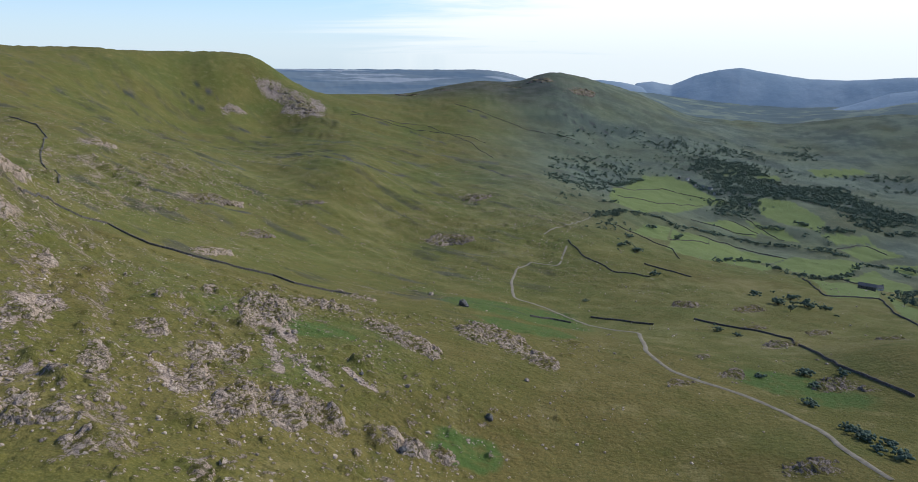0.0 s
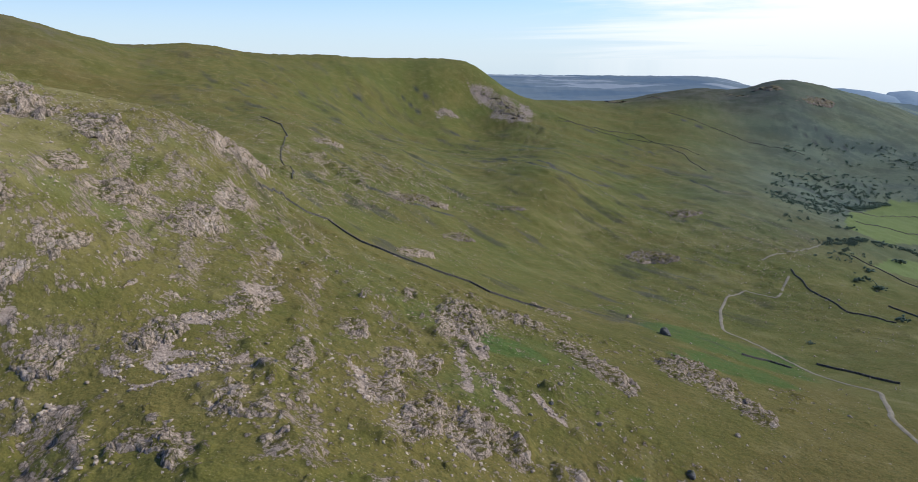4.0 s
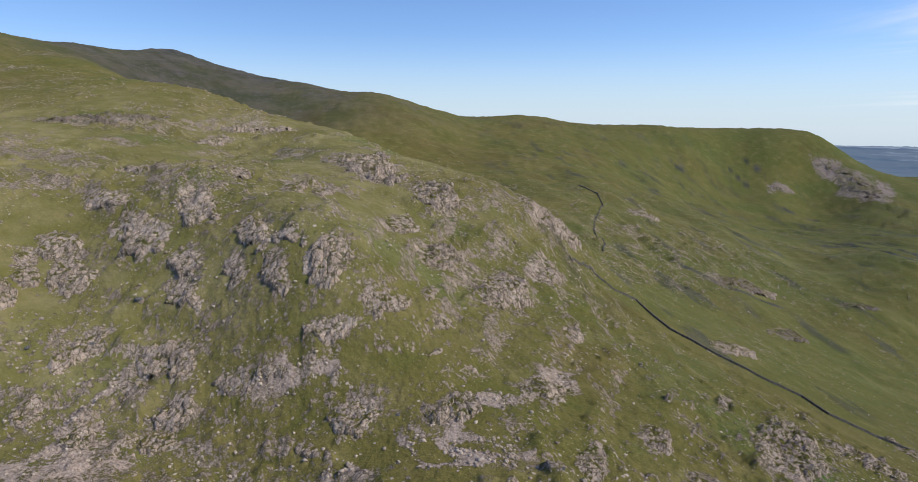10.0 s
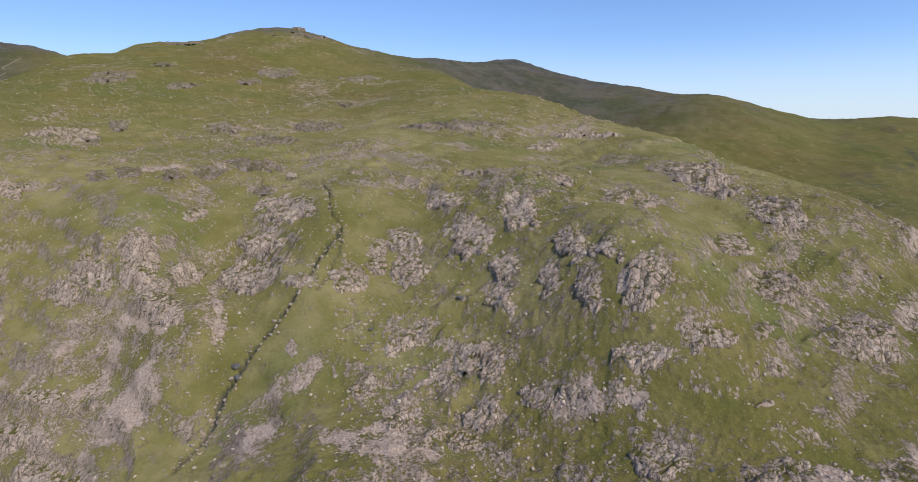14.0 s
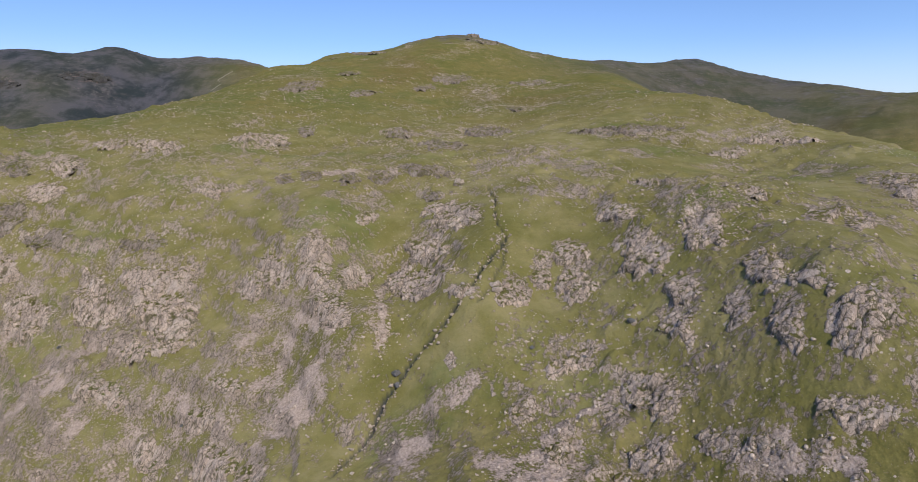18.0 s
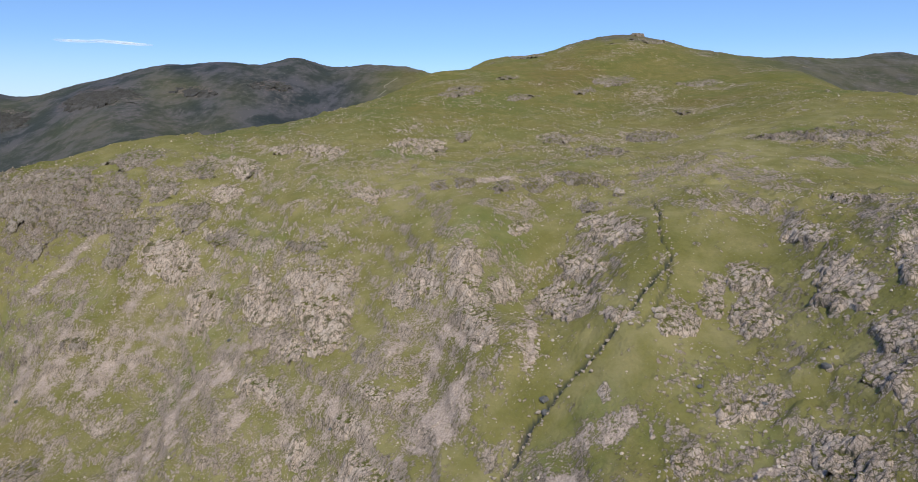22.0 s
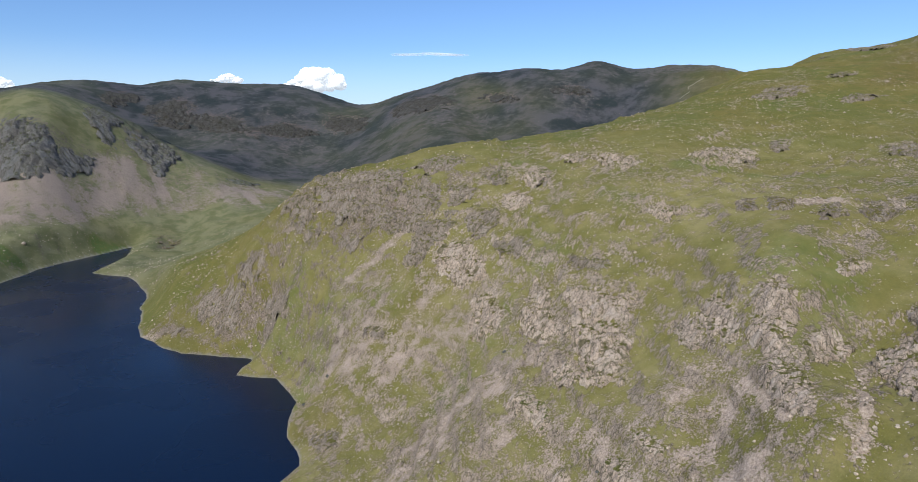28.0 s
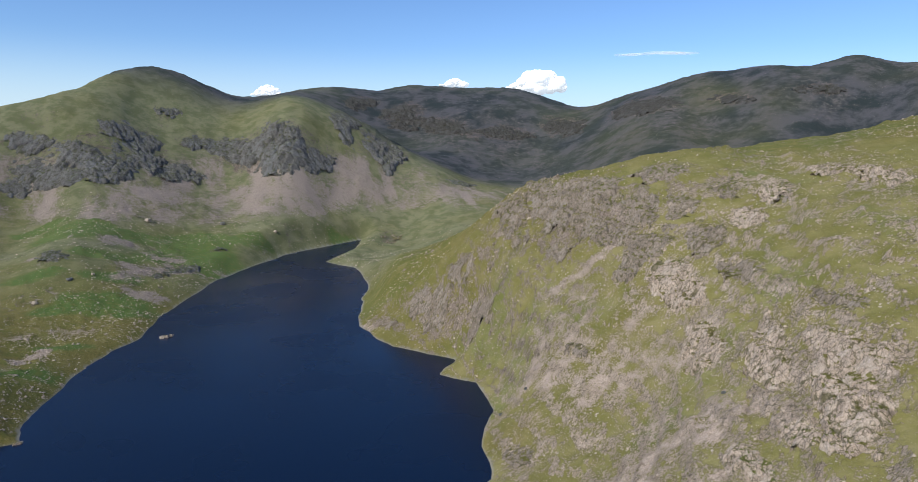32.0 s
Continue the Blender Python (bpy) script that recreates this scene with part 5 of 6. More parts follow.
    straw = np.maximum(straw, 0.85 * smooth(az, 0.5, 0.95) * (1 - smooth(az, 1.5, 1.8)) * smooth(r, 140, 260) * (1 - smooth(r, 600, 1000)) * np.clip(0.68 + 0.8 * fbm(x, y, 55, 4, 25), 0, 1))
    straw = np.maximum(straw, 0.42 * smooth(r, 260, 420) * (1 - smooth(az, 0.3, 0.6)) * (1 - smooth(r, 900, 1500)) * smooth(fbm(x * 0.8 + y * 0.6, 2.2 * (0.8 * y - 0.6 * x), 130, 5, 21, 0.6), 0.0, 0.4))
    me = sheet("ground", x.reshape(-1, cols_n), y.reshape(-1, cols_n), z.reshape(-1, cols_n))
    beach = (np.abs(gap) < 14) * (1 - smooth(z + 0.9 * fbm(x, y, 12, 3, 29), 0.1, 0.8)) * 0.8
    for name, v in (("rock", rock), ("straw", straw), ("scree", scree), ("lush", np.clip(lush, 0, 1)), ("meadow", meadow), ("heath_shade", np.clip(heath_shade, 0, 1)), ("stony", stony), ("streak", streak), ("bent", bent), ("dale", dale), ("sombre", sombre), ("beach", np.where(y < -200, beach, 0))):
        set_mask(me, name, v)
    me.materials.append(TURF)
    tagged(new("ground", me), "rough green fell grass strewn with rock and scree", "ground", kind="structure")
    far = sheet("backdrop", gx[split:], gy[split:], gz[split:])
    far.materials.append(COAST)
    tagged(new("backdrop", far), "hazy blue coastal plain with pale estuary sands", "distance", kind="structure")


build_ground()


def mesh_from(name, verts, faces, mat, flat=True):
    me = bpy.data.meshes.new(name)
    me.from_pydata(verts, [], faces)
    me.materials.append(mat)
    if not flat:
        me.polygons.foreach_set("use_smooth", np.ones(len(me.polygons), bool))
    return me


def part(name, bm, mat, parent=None, label=""):
    """One mesh object out of a bmesh, under its thing."""
    me = bpy.data.meshes.new(name)
    bm.to_mesh(me)
    bm.free()
    me.materials.append(mat)
    ob = new(name, me)
    ob.parent = parent
    return tagged(ob, label)


water = mesh_from("water", [(-800, -1400, 0), (200, -1400, 0), (200, -240, 0), (-800, -240, 0)], [(0, 1, 2, 3)], WATER)
tagged(new("water", water), "deep blue mountain tarn with a lightly rippled surface", "lake", kind="structure")


# ---- crags ----
def crag_mesh(cx, cy, a, b, turn, seed, mat, base=None, relief=None):
    dist = math.hypot(cx, cy)
    step = min(max(dist * 0.0019, 0.34), 4.0, min(a, b) / 5)
    relief = relief or (0.62 if dist < 1000 or cy < -1000 else 0.55) * min(a, b) ** 0.66
    ns, nt_ = int(2.5 * a / step) + 2, int(2.5 * b / step) + 2
    s, t = np.meshgrid(np.linspace(-1.25, 1.25, ns), np.linspace(-1.25, 1.25, nt_), indexing="ij")
    c, sn = math.cos(radians(turn)), math.sin(radians(turn))
    x, y = cx + c * s * a - sn * t * b, cy + sn * s * a + c * t * b
    e = 4.0
    if base is None:
        z = ground_at(x.ravel(), y.ravel()).reshape(x.shape)
        slope = [(broad(np.array([cx + dx]), np.array([cy + dy]))[0] - broad(np.array([cx - dx]), np.array([cy - dy]))[0]) / (2 * e) for dx, dy in ((e, 0), (0, e))]
    else:
        z, slope = np.full(x.shape, base), [0.0, 0.0]
    g = math.hypot(*slope) + 1e-6
    ux, uy = slope[0] / g, slope[1] / g                      # up the slope
    if g < 0.02:
        ux, uy = cx / dist, cy / dist
    n = Vector((-slope[0], -slope[1], 1)).normalized()
    along, climb = (x - cx) * -uy + (y - cy) * ux, (x - cx) * ux + (y - cy) * uy
    reach = math.hypot(a * (c * ux + sn * uy), b * (-sn * ux + c * uy))
    high = smooth(climb / reach, -0.75, 0.85)                # 0 at the foot of the face, 1 where it runs back into the turf
    q = np.hypot(s, t) + (0.75 if dist < 420 else 0.85) * fbm(x, y, 0.8 * min(a, b) + 1.5, 5, seed, 0.65)
    inner = 0.7 - 0.55 * high
    u = np.clip((q - inner) / (1.04 - inner), 0, 1)
    body = 1 - u * u * (3 - 2 * u)
    k = max(relief * 1.15, step * 3.0)
    wob = 0.55 * fbm(x, y, k * 3.0, 3, seed + 3)
    lean = 0.35 * climb
    f1, f2, cell = worley((along + lean) / k + wob, climb / (k * 2.1) + 0.6 * wob, seed)
    h1, h2, cell2 = worley((along + lean) / (k * 0.45) + 1.5 * wob, climb / (k * 0.95) + wob, seed + 21)
    d = relief * (body * (0.98 - 0.5 * high) + body * (0.3 * (cell - 0.5) - 0.12 * smooth(f1, 0.15, 0.75)) - 0.12)
    d = d + body * relief * (0.1 * (cell2 - 0.5) - 0.34 * (1 - smooth(f2 - f1, 0.0, 0.16)) - 0.13 * (1 - smooth(h2 - h1, 0.0, 0.3)))
    d = d + body * relief * 0.07 * fbm(x, y, k * 0.6, 3, seed + 6)
    loose = cell2 * 0.5 + cell * 0.5
    here = loose < 0.42 + 0.7 * smooth(body, 0.05, 0.5)
    d = np.where(here, d, np.minimum(d, 0.05 * relief) - 0.3 * relief)
    keep = d > -0.06 * relief
    verts = np.stack([x + n.x * d, y + n.y * d, z + n.z * d], -1).reshape(-1, 3)
    i = np.arange(ns * nt_).reshape(ns, nt_)
    quads = np.stack([i[:-1, :-1], i[1:, :-1], i[1:, 1:], i[:-1, 1:]], -1).reshape(-1, 4)
    kq = keep.ravel()[quads].any(1)
    quads = quads[kq]
    if len(quads) < 12:
        return None
    org = np.array([cx, cy, float(z[ns // 2, nt_ // 2])])
    # joints and rims, coloured dark for crevice shade and turf
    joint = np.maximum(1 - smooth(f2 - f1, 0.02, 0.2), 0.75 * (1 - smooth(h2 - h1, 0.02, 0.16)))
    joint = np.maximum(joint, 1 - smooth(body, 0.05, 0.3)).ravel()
    block = (0.6 * cell + 0.4 * cell2).ravel()
    big = worley(along / (relief * 2.8) + wob, climb / (relief * 2.8), seed + 31)[2][:-1, :-1]
    big = np.floor(big * 1e6) if max(a, b) > 13 else np.zeros_like(big)
    solid = kq.reshape(ns - 1, nt_ - 1)
    tag = np.arange(solid.size).reshape(solid.shape)
    for _ in range(70):                                      # joined faces share a tag
        for ax in (0, 1):
            lo = [slice(None)] * 2
            hi = [slice(None)] * 2
            lo[ax], hi[ax] = slice(None, -1), slice(1, None)
            lo, hi = tuple(lo), tuple(hi)
            same = solid[lo] & solid[hi] & (big[lo] == big[hi])
            least = np.where(same, np.minimum(tag[lo], tag[hi]), tag[lo])
            tag[hi] = np.where(same, np.minimum(tag[hi], least), tag[hi])
            tag[lo] = np.where(same, np.minimum(tag[lo], tag[hi]), tag[lo])
    tags = tag.ravel()[kq]
    numbers, counts = np.unique(tags, return_counts=True)
    numbers = [n_ for n_, c_ in zip(numbers, counts) if c_ >= 14] or [numbers[counts.argmax()]]
    pieces = []
    for number in numbers:
        used, inv = np.unique(quads[tags == number], return_inverse=True)
        me = mesh_from("rock_outcrop" if len(numbers) == 1 else "buttress", (verts[used] - org).tolist(), inv.reshape(-1, 4).tolist(), mat, flat=False)
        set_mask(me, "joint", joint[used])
        set_mask(me, "block", block[used])
        pieces.append(me)
    return pieces, org


def stand(made, name, label, category, group=""):
    """A crag as one thing; a large one is an empty with its buttresses as parts."""
    pieces, org = made
    if pieces[0].name.startswith("buttress"):
        ob = new(name)
        for me in pieces:
            new("buttress", me).parent = ob
    else:
        ob = new(name, pieces[0])
    ob.location = org
    return tagged(ob, label, category, group)


def rock_labels(zone, a):
    size = "broad" if a > 25 else "low" if a < 9 else "weathered"
    return {"north_fell": size + " dark grey crag on the far shore", "far_ridge": size + " dark crag on the shadowed head ridge",
            "quarry": size + " grey slate quarry face with spoil", "dale_knolls": size + " dark rock knoll in rough pasture",
            "summit_rocks": size + " bare rock tor near the summit", "great_crag": size + " pinkish-grey crag with deep joints",
            "tarn_spur": size + " pinkish-grey crag above the tarn"}.get(zone, size + " grey rock outcrop in cropped fell grass")


def build_crags():
    seed = 100
    for zone, band in CRAGS.items():
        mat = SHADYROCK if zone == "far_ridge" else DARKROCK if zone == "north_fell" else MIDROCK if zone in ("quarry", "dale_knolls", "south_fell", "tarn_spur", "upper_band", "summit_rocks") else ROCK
        for cx, cy, a, b, turn in band:
            seed += 7
            made = crag_mesh(cx, cy, a, b, turn, seed, mat, relief=0.42 * min(a, b) ** 0.66 if zone == "tarn_spur" else None)
            if made:
                stand(made, "rock_outcrop", rock_labels(zone, a), "rock outcrop", zone.replace("_", " "))


build_crags()
islet = crag_mesh(-183, -754, 10.5, 4.5, 20, 991, ROCK, base=-0.5, relief=4.2)
stand(islet, "islet", "small bare rock islet in the dark tarn", "islet")


# ---- loose stone ----
PHI = (1 + 5 ** 0.5) / 2
ICO_V = np.array([(-1, PHI, 0), (1, PHI, 0), (-1, -PHI, 0), (1, -PHI, 0), (0, -1, PHI), (0, 1, PHI), (0, -1, -PHI), (0, 1, -PHI), (PHI, 0, -1), (PHI, 0, 1), (-PHI, 0, -1), (-PHI, 0, 1)]) / 1.9
ICO_F = np.array([(0, 11, 5), (0, 5, 1), (0, 1, 7), (0, 7, 10), (0, 10, 11), (1, 5, 9), (5, 11, 4), (11, 10, 2), (10, 7, 6), (7, 1, 8),
                  (3, 9, 4), (3, 4, 2), (3, 2, 6), (3, 6, 8), (3, 8, 9), (4, 9, 5), (2, 4, 11), (6, 2, 10), (8, 6, 7), (9, 8, 1)])


OCT_V = np.array([(1, 0, 0), (0, 1, 0), (-1, 0, 0), (0, -1, 0), (0, 0, 1), (0, 0, -1)], float)
OCT_F = np.array([(0, 1, 4), (1, 2, 4), (2, 3, 4), (3, 0, 4), (1, 0, 5), (2, 1, 5), (3, 2, 5), (0, 3, 5)])


def lumps(name, x, y, z, size, squash, rng, mat, jitter=0.28, base=(ICO_V, ICO_F)):
    """Many small angular lumps joined into one mesh."""
    n = len(x)
    v = np.repeat(base[0][None], n, 0) * (1 + jitter * rng.standard_normal((n, len(base[0]), 1))) + 0.1 * rng.standard_normal((n, len(base[0]), 3))
    v *= np.stack([1 + 0.35 * rng.random(n), 0.7 + 0.4 * rng.random(n), squash], -1)[:, None]
    a = rng.random(n) * 6.283
    c, s = np.cos(a)[:, None], np.sin(a)[:, None]
    vx, vy = v[..., 0] * c - v[..., 1] * s, v[..., 0] * s + v[..., 1] * c
    half = (size * 0.5)[:, None]
    pts = np.stack([vx * half + x[:, None], vy * half + y[:, None], v[..., 2] * half + z[:, None]], -1).reshape(-1, 3)
    faces = (base[1][None] + len(base[0]) * np.arange(n)[:, None, None]).reshape(-1, 3)
    me = bpy.data.meshes.new(name)
    me.vertices.add(len(pts))
    me.vertices.foreach_set("co", pts.astype(np.float32).ravel())
    me.loops.add(faces.size)
    me.loops.foreach_set("vertex_index", faces.ravel().astype(np.int32))
    me.polygons.add(len(faces))
    me.polygons.foreach_set("loop_start", np.arange(0, faces.size, 3, dtype=np.int32))
    me.update(calc_edges=True)
    me.materials.append(mat)
    return me


def build_stones():
    rng = np.random.default_rng(3)
    # stone runs
    xs, ys = [], []
    for half, pts in SCREES:
        run = sum(math.dist(p, q) for p, q in zip(pts[:-1], pts[1:]))
        n = int(min(1400, 0.55 * (run + half) * 2 * half))
        k = rng.integers(0, len(pts) - 1, n)
        u = rng.random(n)
        p, q = np.array(pts, float)[k], np.array(pts, float)[k + 1]
        m = p + (q - p) * u[:, None] + rng.standard_normal((n, 2)) * half * 1.0
        xs.append(m[:, 0]), ys.append(m[:, 1])
    x, y = np.concatenate(xs), np.concatenate(ys)
    keep = scree_amount(x, y) > 0.1 + 0.6 * rng.random(len(x))
    x, y = x[keep], y[keep]
    size = 0.45 + 1.1 * rng.random(len(x)) ** 2.5 + np.clip(np.hypot(x, y) / 900 - 0.3, 0, 1.4)
    me = lumps("scree", x, y, ground_at(x, y) + size * 0.12, size, 0.55 + 0.3 * rng.random(len(x)), rng, RUBBLE)
    tagged(new("scree", me), "pinkish-grey angular scree in long runs", "scree", kind="stuff")
    # stones strewn over the fellside, thick below the crags
    n = 165000
    a, r = rng.uniform(-0.75, 3.1, n), 110 * np.exp(rng.random(n) * 2.3)
    x, y = -np.sin(a) * r, np.cos(a) * r
    dens = smooth(np.hypot(x, y), 90, 300) * 0.7 + 0.3
    dens = dens * np.clip(0.6 + 1.9 * fbm(x, y, 26, 4, 141, 0.6), 0.04, 1.5) * np.clip(0.05 + 0.4 * wildness(x, y) ** 1.3 + 0.25 * crag_amount(x, y) + 0.25 * area_amount(x, y, "craggy") + 0.6 * area_amount(x, y, "wash"), 0.02, 1)
    keep = (rng.random(n) < dens) & (shore_gap(x, y) > 1.0)
    x, y = x[keep], y[keep]
    size = 0.26 + 1.2 * rng.random(len(x)) ** 4 + np.clip(np.hypot(x, y) / 650 - 0.32, 0, 0.9)
    lift, flat = ground_at(x, y) + size * 0.1, 0.6 + 0.35 * rng.random(len(x))
    near = np.hypot(x, y) < 230
    for k, shape in ((near, (ICO_V, ICO_F)), (~near, (OCT_V, OCT_F))):
        me = lumps("strewn_stones", x[k], y[k], lift[k], size[k] * (1.0 if shape[0] is ICO_V else 1.15), flat[k], rng, RUBBLE, base=shape)
        tagged(new("strewn_stones", me), "pale loose stones lying in fell grass", "stones", kind="stuff")
    # fallen blocks below the crags on the far shore, and on its grassy shelf
    n = 26000
    a, r = rng.uniform(2.35, 3.1, n), rng.uniform(560, 1380, n)
    x, y = -np.sin(a) * r, np.cos(a) * r
    keep = (fbm(x, y, 75, 4, 151, 0.6) > -0.12 + 0.5 * rng.random(n)) & (shore_gap(x, y) > 3.0) & (broad(x, y) < 165)
    x, y = x[keep], y[keep]
    size = 0.8 + 2.6 * rng.random(len(x)) ** 4
    me = lumps("fallen_blocks", x, y, ground_at(x, y) + size * 0.12, size, 0.6 + 0.3 * rng.random(len(x)), rng, RUBBLE, base=(OCT_V, OCT_F))
    tagged(new("fallen_blocks", me), "grey fallen blocks strewn below far crags", "stones", kind="stuff")
    # stones along the gill
    xs, ys = [], []
    for name in ("gill", "gill_right"):
        for p, q in zip(WAYS[name][:-1], WAYS[name][1:]):
            n = int(math.dist(p, q) * (2.0 if name == "gill" and p[0] > -330 else 0.8))
            u = rng.random((n, 1))
            m = np.array(p) + (np.array(q) - np.array(p)) * u + np.sign(rng.standard_normal((n, 2))) * (1.2 + 2.2 * rng.random((n, 2)) ** 2)
            xs.append(m[:, 0]), ys.append(m[:, 1])
    x, y = np.concatenate(xs), np.concatenate(ys)
    size = 0.5 + 1.3 * rng.random(len(x)) ** 2
    me = lumps("gill_stones", x, y, ground_at(x, y) + size * 0.2, size, 0.8 + 0.3 * rng.random(len(x)), rng, ROCK)
    tagged(new("gill_stones", me), "tumbled blocks lining a narrow dark gill", "stones", kind="stuff")


build_stones()


spit = crag_mesh(-48, -546, 5.0, 2.6, 40, 997, ROCK, base=-0.3, relief=2.0)
stand(spit, "rock_outcrop", "low pale rock at the water's edge", "rock outcrop", "tarn spur")


# ---- large single boulders ----
def boulder(x, y, size, seed, label):
    rng = np.random.default_rng(seed)
    bm = bmesh.new()
    bmesh.ops.create_icosphere(bm, subdivisions=3, radius=0.5)
    cuts = [Vector(rng.standard_normal(3)).normalized() for _ in range(9)]
    for v in bm.verts:
        p = v.co.copy()
        for c in cuts:
            over = p.dot(c) - 0.34
            if over > 0:
                p -= c * over * 0.85
        p *= 1 + 0.14 * noise.noise(p * 4 + Vector((seed, 0, 0)))
        v.co = Vector((p.x * 1.25, p.y, p.z * 0.85)) * size
    bmesh.ops.rotate(bm, verts=bm.verts, matrix=Matrix.Rotation(rng.random() * 6.28, 3, "Z"))
    me = bpy.data.meshes.new("boulder")
    bm.to_mesh(me)
    bm.free()
    me.materials.append(DARKROCK if seed % 3 == 0 else ROCK)
    ob = tagged(new("boulder", me), label, "boulder", "boulders on the fell")
    ob.location = (x, y, float(ground_at(x, y)[0]) + size * 0.22)


BOULDERS = [(41, 397, 7.4), (15, 452, 4.6), (-34, 208, 1.9), (-73, 123, 1.4), (-35, 144, 1.9), (0, 205, 1.9), (-243, 74, 3.0), (-441, 14, 6.6), (-283, 26, 4.4), (-124, 108, 1.4), (-315, 140, 2.0), (-208, 20, 1.1), (-267, -18, 3.8), (-243, 75, 3.2), (-288, 26, 4.7), (-263, -17, 3.5), (-268, 0, 2.0), (-233, 85, 2.3), (-250, 37, 1.9), (-264, 45, 1.7), (-258, 5, 1.7), (-240, 56, 2.0), (-303, -88, 1.8), (-275, -65, 1.6), (-293, -120, 1.8), (-388, -336, 3.6), (-374, -352, 2.7), (-355, -393, 2.9), (-410, -539, 3.7), (-330, -144, 2.1), (-366, -216, 2.5), (-341, -167, 1.9), (-417, -338, 2.8), (-370, -382, 2.9), (-70, 129, 2.0), (-32, 210, 3.1), (50, 181, 3.3), (-5, 148, 2.5), (18, 186, 1.9), (0, 185, 1.9), (69, 224, 2.2), (-22, 134, 2.7), (20, 140, 2.8), (-21, 98, 2.6), (-241, -1263, 11.4), (-103, -944, 6.8), (-65, -886, 6.4), (-130, -960, 5.2), (-370, -1272, 9.4), (-446, -1200, 6.8)]
for k, (x, y, size) in enumerate(BOULDERS):
    boulder(x, y, size, 300 + k, "large angular grey boulder resting on cropped fell grass" if size < 6 else "house-sized dark boulder standing alone on moorland")


# ---- dry-stone walls ----
def drape(pts, step):
    out = []
    for (ax, ay), (bx, by) in zip(pts[:-1], pts[1:]):
        n = max(1, int(math.dist((ax, ay), (bx, by)) / step))
        out += [(ax + (bx - ax) * i / n, ay + (by - ay) * i / n) for i in range(n)]
    out.append(pts[-1])
    arr = np.array(out, float)
    wob = np.stack([fbm(arr[:, 0], arr[:, 1], 30, 2, 13), fbm(arr[:, 0], arr[:, 1], 30, 2, 19)], -1) * 1.6
    wob[0] = wob[-1] = 0
    arr += wob
    return arr, ground_at(arr[:, 0], arr[:, 1])


def courses(arr, z, lifts, long, thick, tall, rng):
    verts, faces = [], []
    for i in range(len(arr) - 1):
        d = arr[i + 1] - arr[i]
        ln = math.hypot(*d) + 1e-6
        d = d / ln
        nrm = np.array((-d[1], d[0]))
        for lift in lifts:
            mid = (arr[i] + arr[i + 1]) / 2 + d * rng.uniform(-0.2, 0.2) + nrm * rng.uniform(-0.07, 0.07)
            h, w, l = tall * rng.uniform(0.8, 1.25), thick * rng.uniform(0.85, 1.15) / 2, max(long, ln) * rng.uniform(0.85, 1.1) / 2
            zz = (z[i] + z[i + 1]) / 2 + lift - 0.15
            rise = (z[i + 1] - z[i]) / ln
            b = len(verts)
            for sx, sy, sz in ((-1, -1, 0), (1, -1, 0), (1, 1, 0), (-1, 1, 0), (-1, -1, 1), (1, -1, 1), (1, 1, 1), (-1, 1, 1)):
                p = mid + d * sx * l * (0.93 if sz else 1) + nrm * sy * w * (0.9 if sz else 1)
                verts.append((p[0], p[1], zz + h * sz + rise * sx * l))
            faces += [(b, b + 1, b + 5, b + 4), (b + 1, b + 2, b + 6, b + 5), (b + 2, b + 3, b + 7, b + 6), (b + 3, b, b + 4, b + 7), (b + 4, b + 5, b + 6, b + 7)]
    return verts, faces


def dry_wall(pts, step, label, seed):
    rng = random.Random(seed)
    arr, z = drape(pts, step)
    thing = tagged(new("drystone_wall"), label, "stone wall", "dry-stone walls")
    thing.location = (arr[0][0], arr[0][1], z[0])
    off = Matrix.Translation(-Vector(thing.location))
    for name, lifts, thick, tall in (("footing", (0.0,), 0.95, 0.55), ("courses", (0.4, 0.75), 0.75, 0.45), ("coping", (1.1,), 0.6, 0.45)):
        v, f = courses(arr, z, lifts, step, thick, tall, rng)
        me = mesh_from(name, v, f, WALLSTONE)
        me.transform(off)
        ob = new(name, me)
        ob.parent = thing


for k, (name, step, label) in enumerate((("upper_wall", 1.4, "dark dry-stone wall winding up the fell"), ("lower_wall", 1.1, "dark dry-stone wall running down the fellside"),
                                         ("tip_wall", 1.6, "dry-stone wall dropping to the dale"), ("bend_wall", 1.2, "short dry-stone wall beside the track"),
                                         ("green_wall", 1.2, "dry-stone wall above a green hollow"), ("long_wall", 1.2, "long dry-stone wall across rough pasture"),
                                         ("moor_wall", 4.0, "distant wall line across the moor"), ("brow_wall", 4.0, "distant wall line over the brow"), ("south_wall", 4.0, "distant wall line below the southern fell"))):
    dry_wall(WAYS[name], step, label, 40 + k)
for k, name in enumerate([n for n in WAYS if n.startswith("field_wall")]):
    dry_wall(WAYS[name], 2.5, "field wall between bright green meadows", 60 + k)


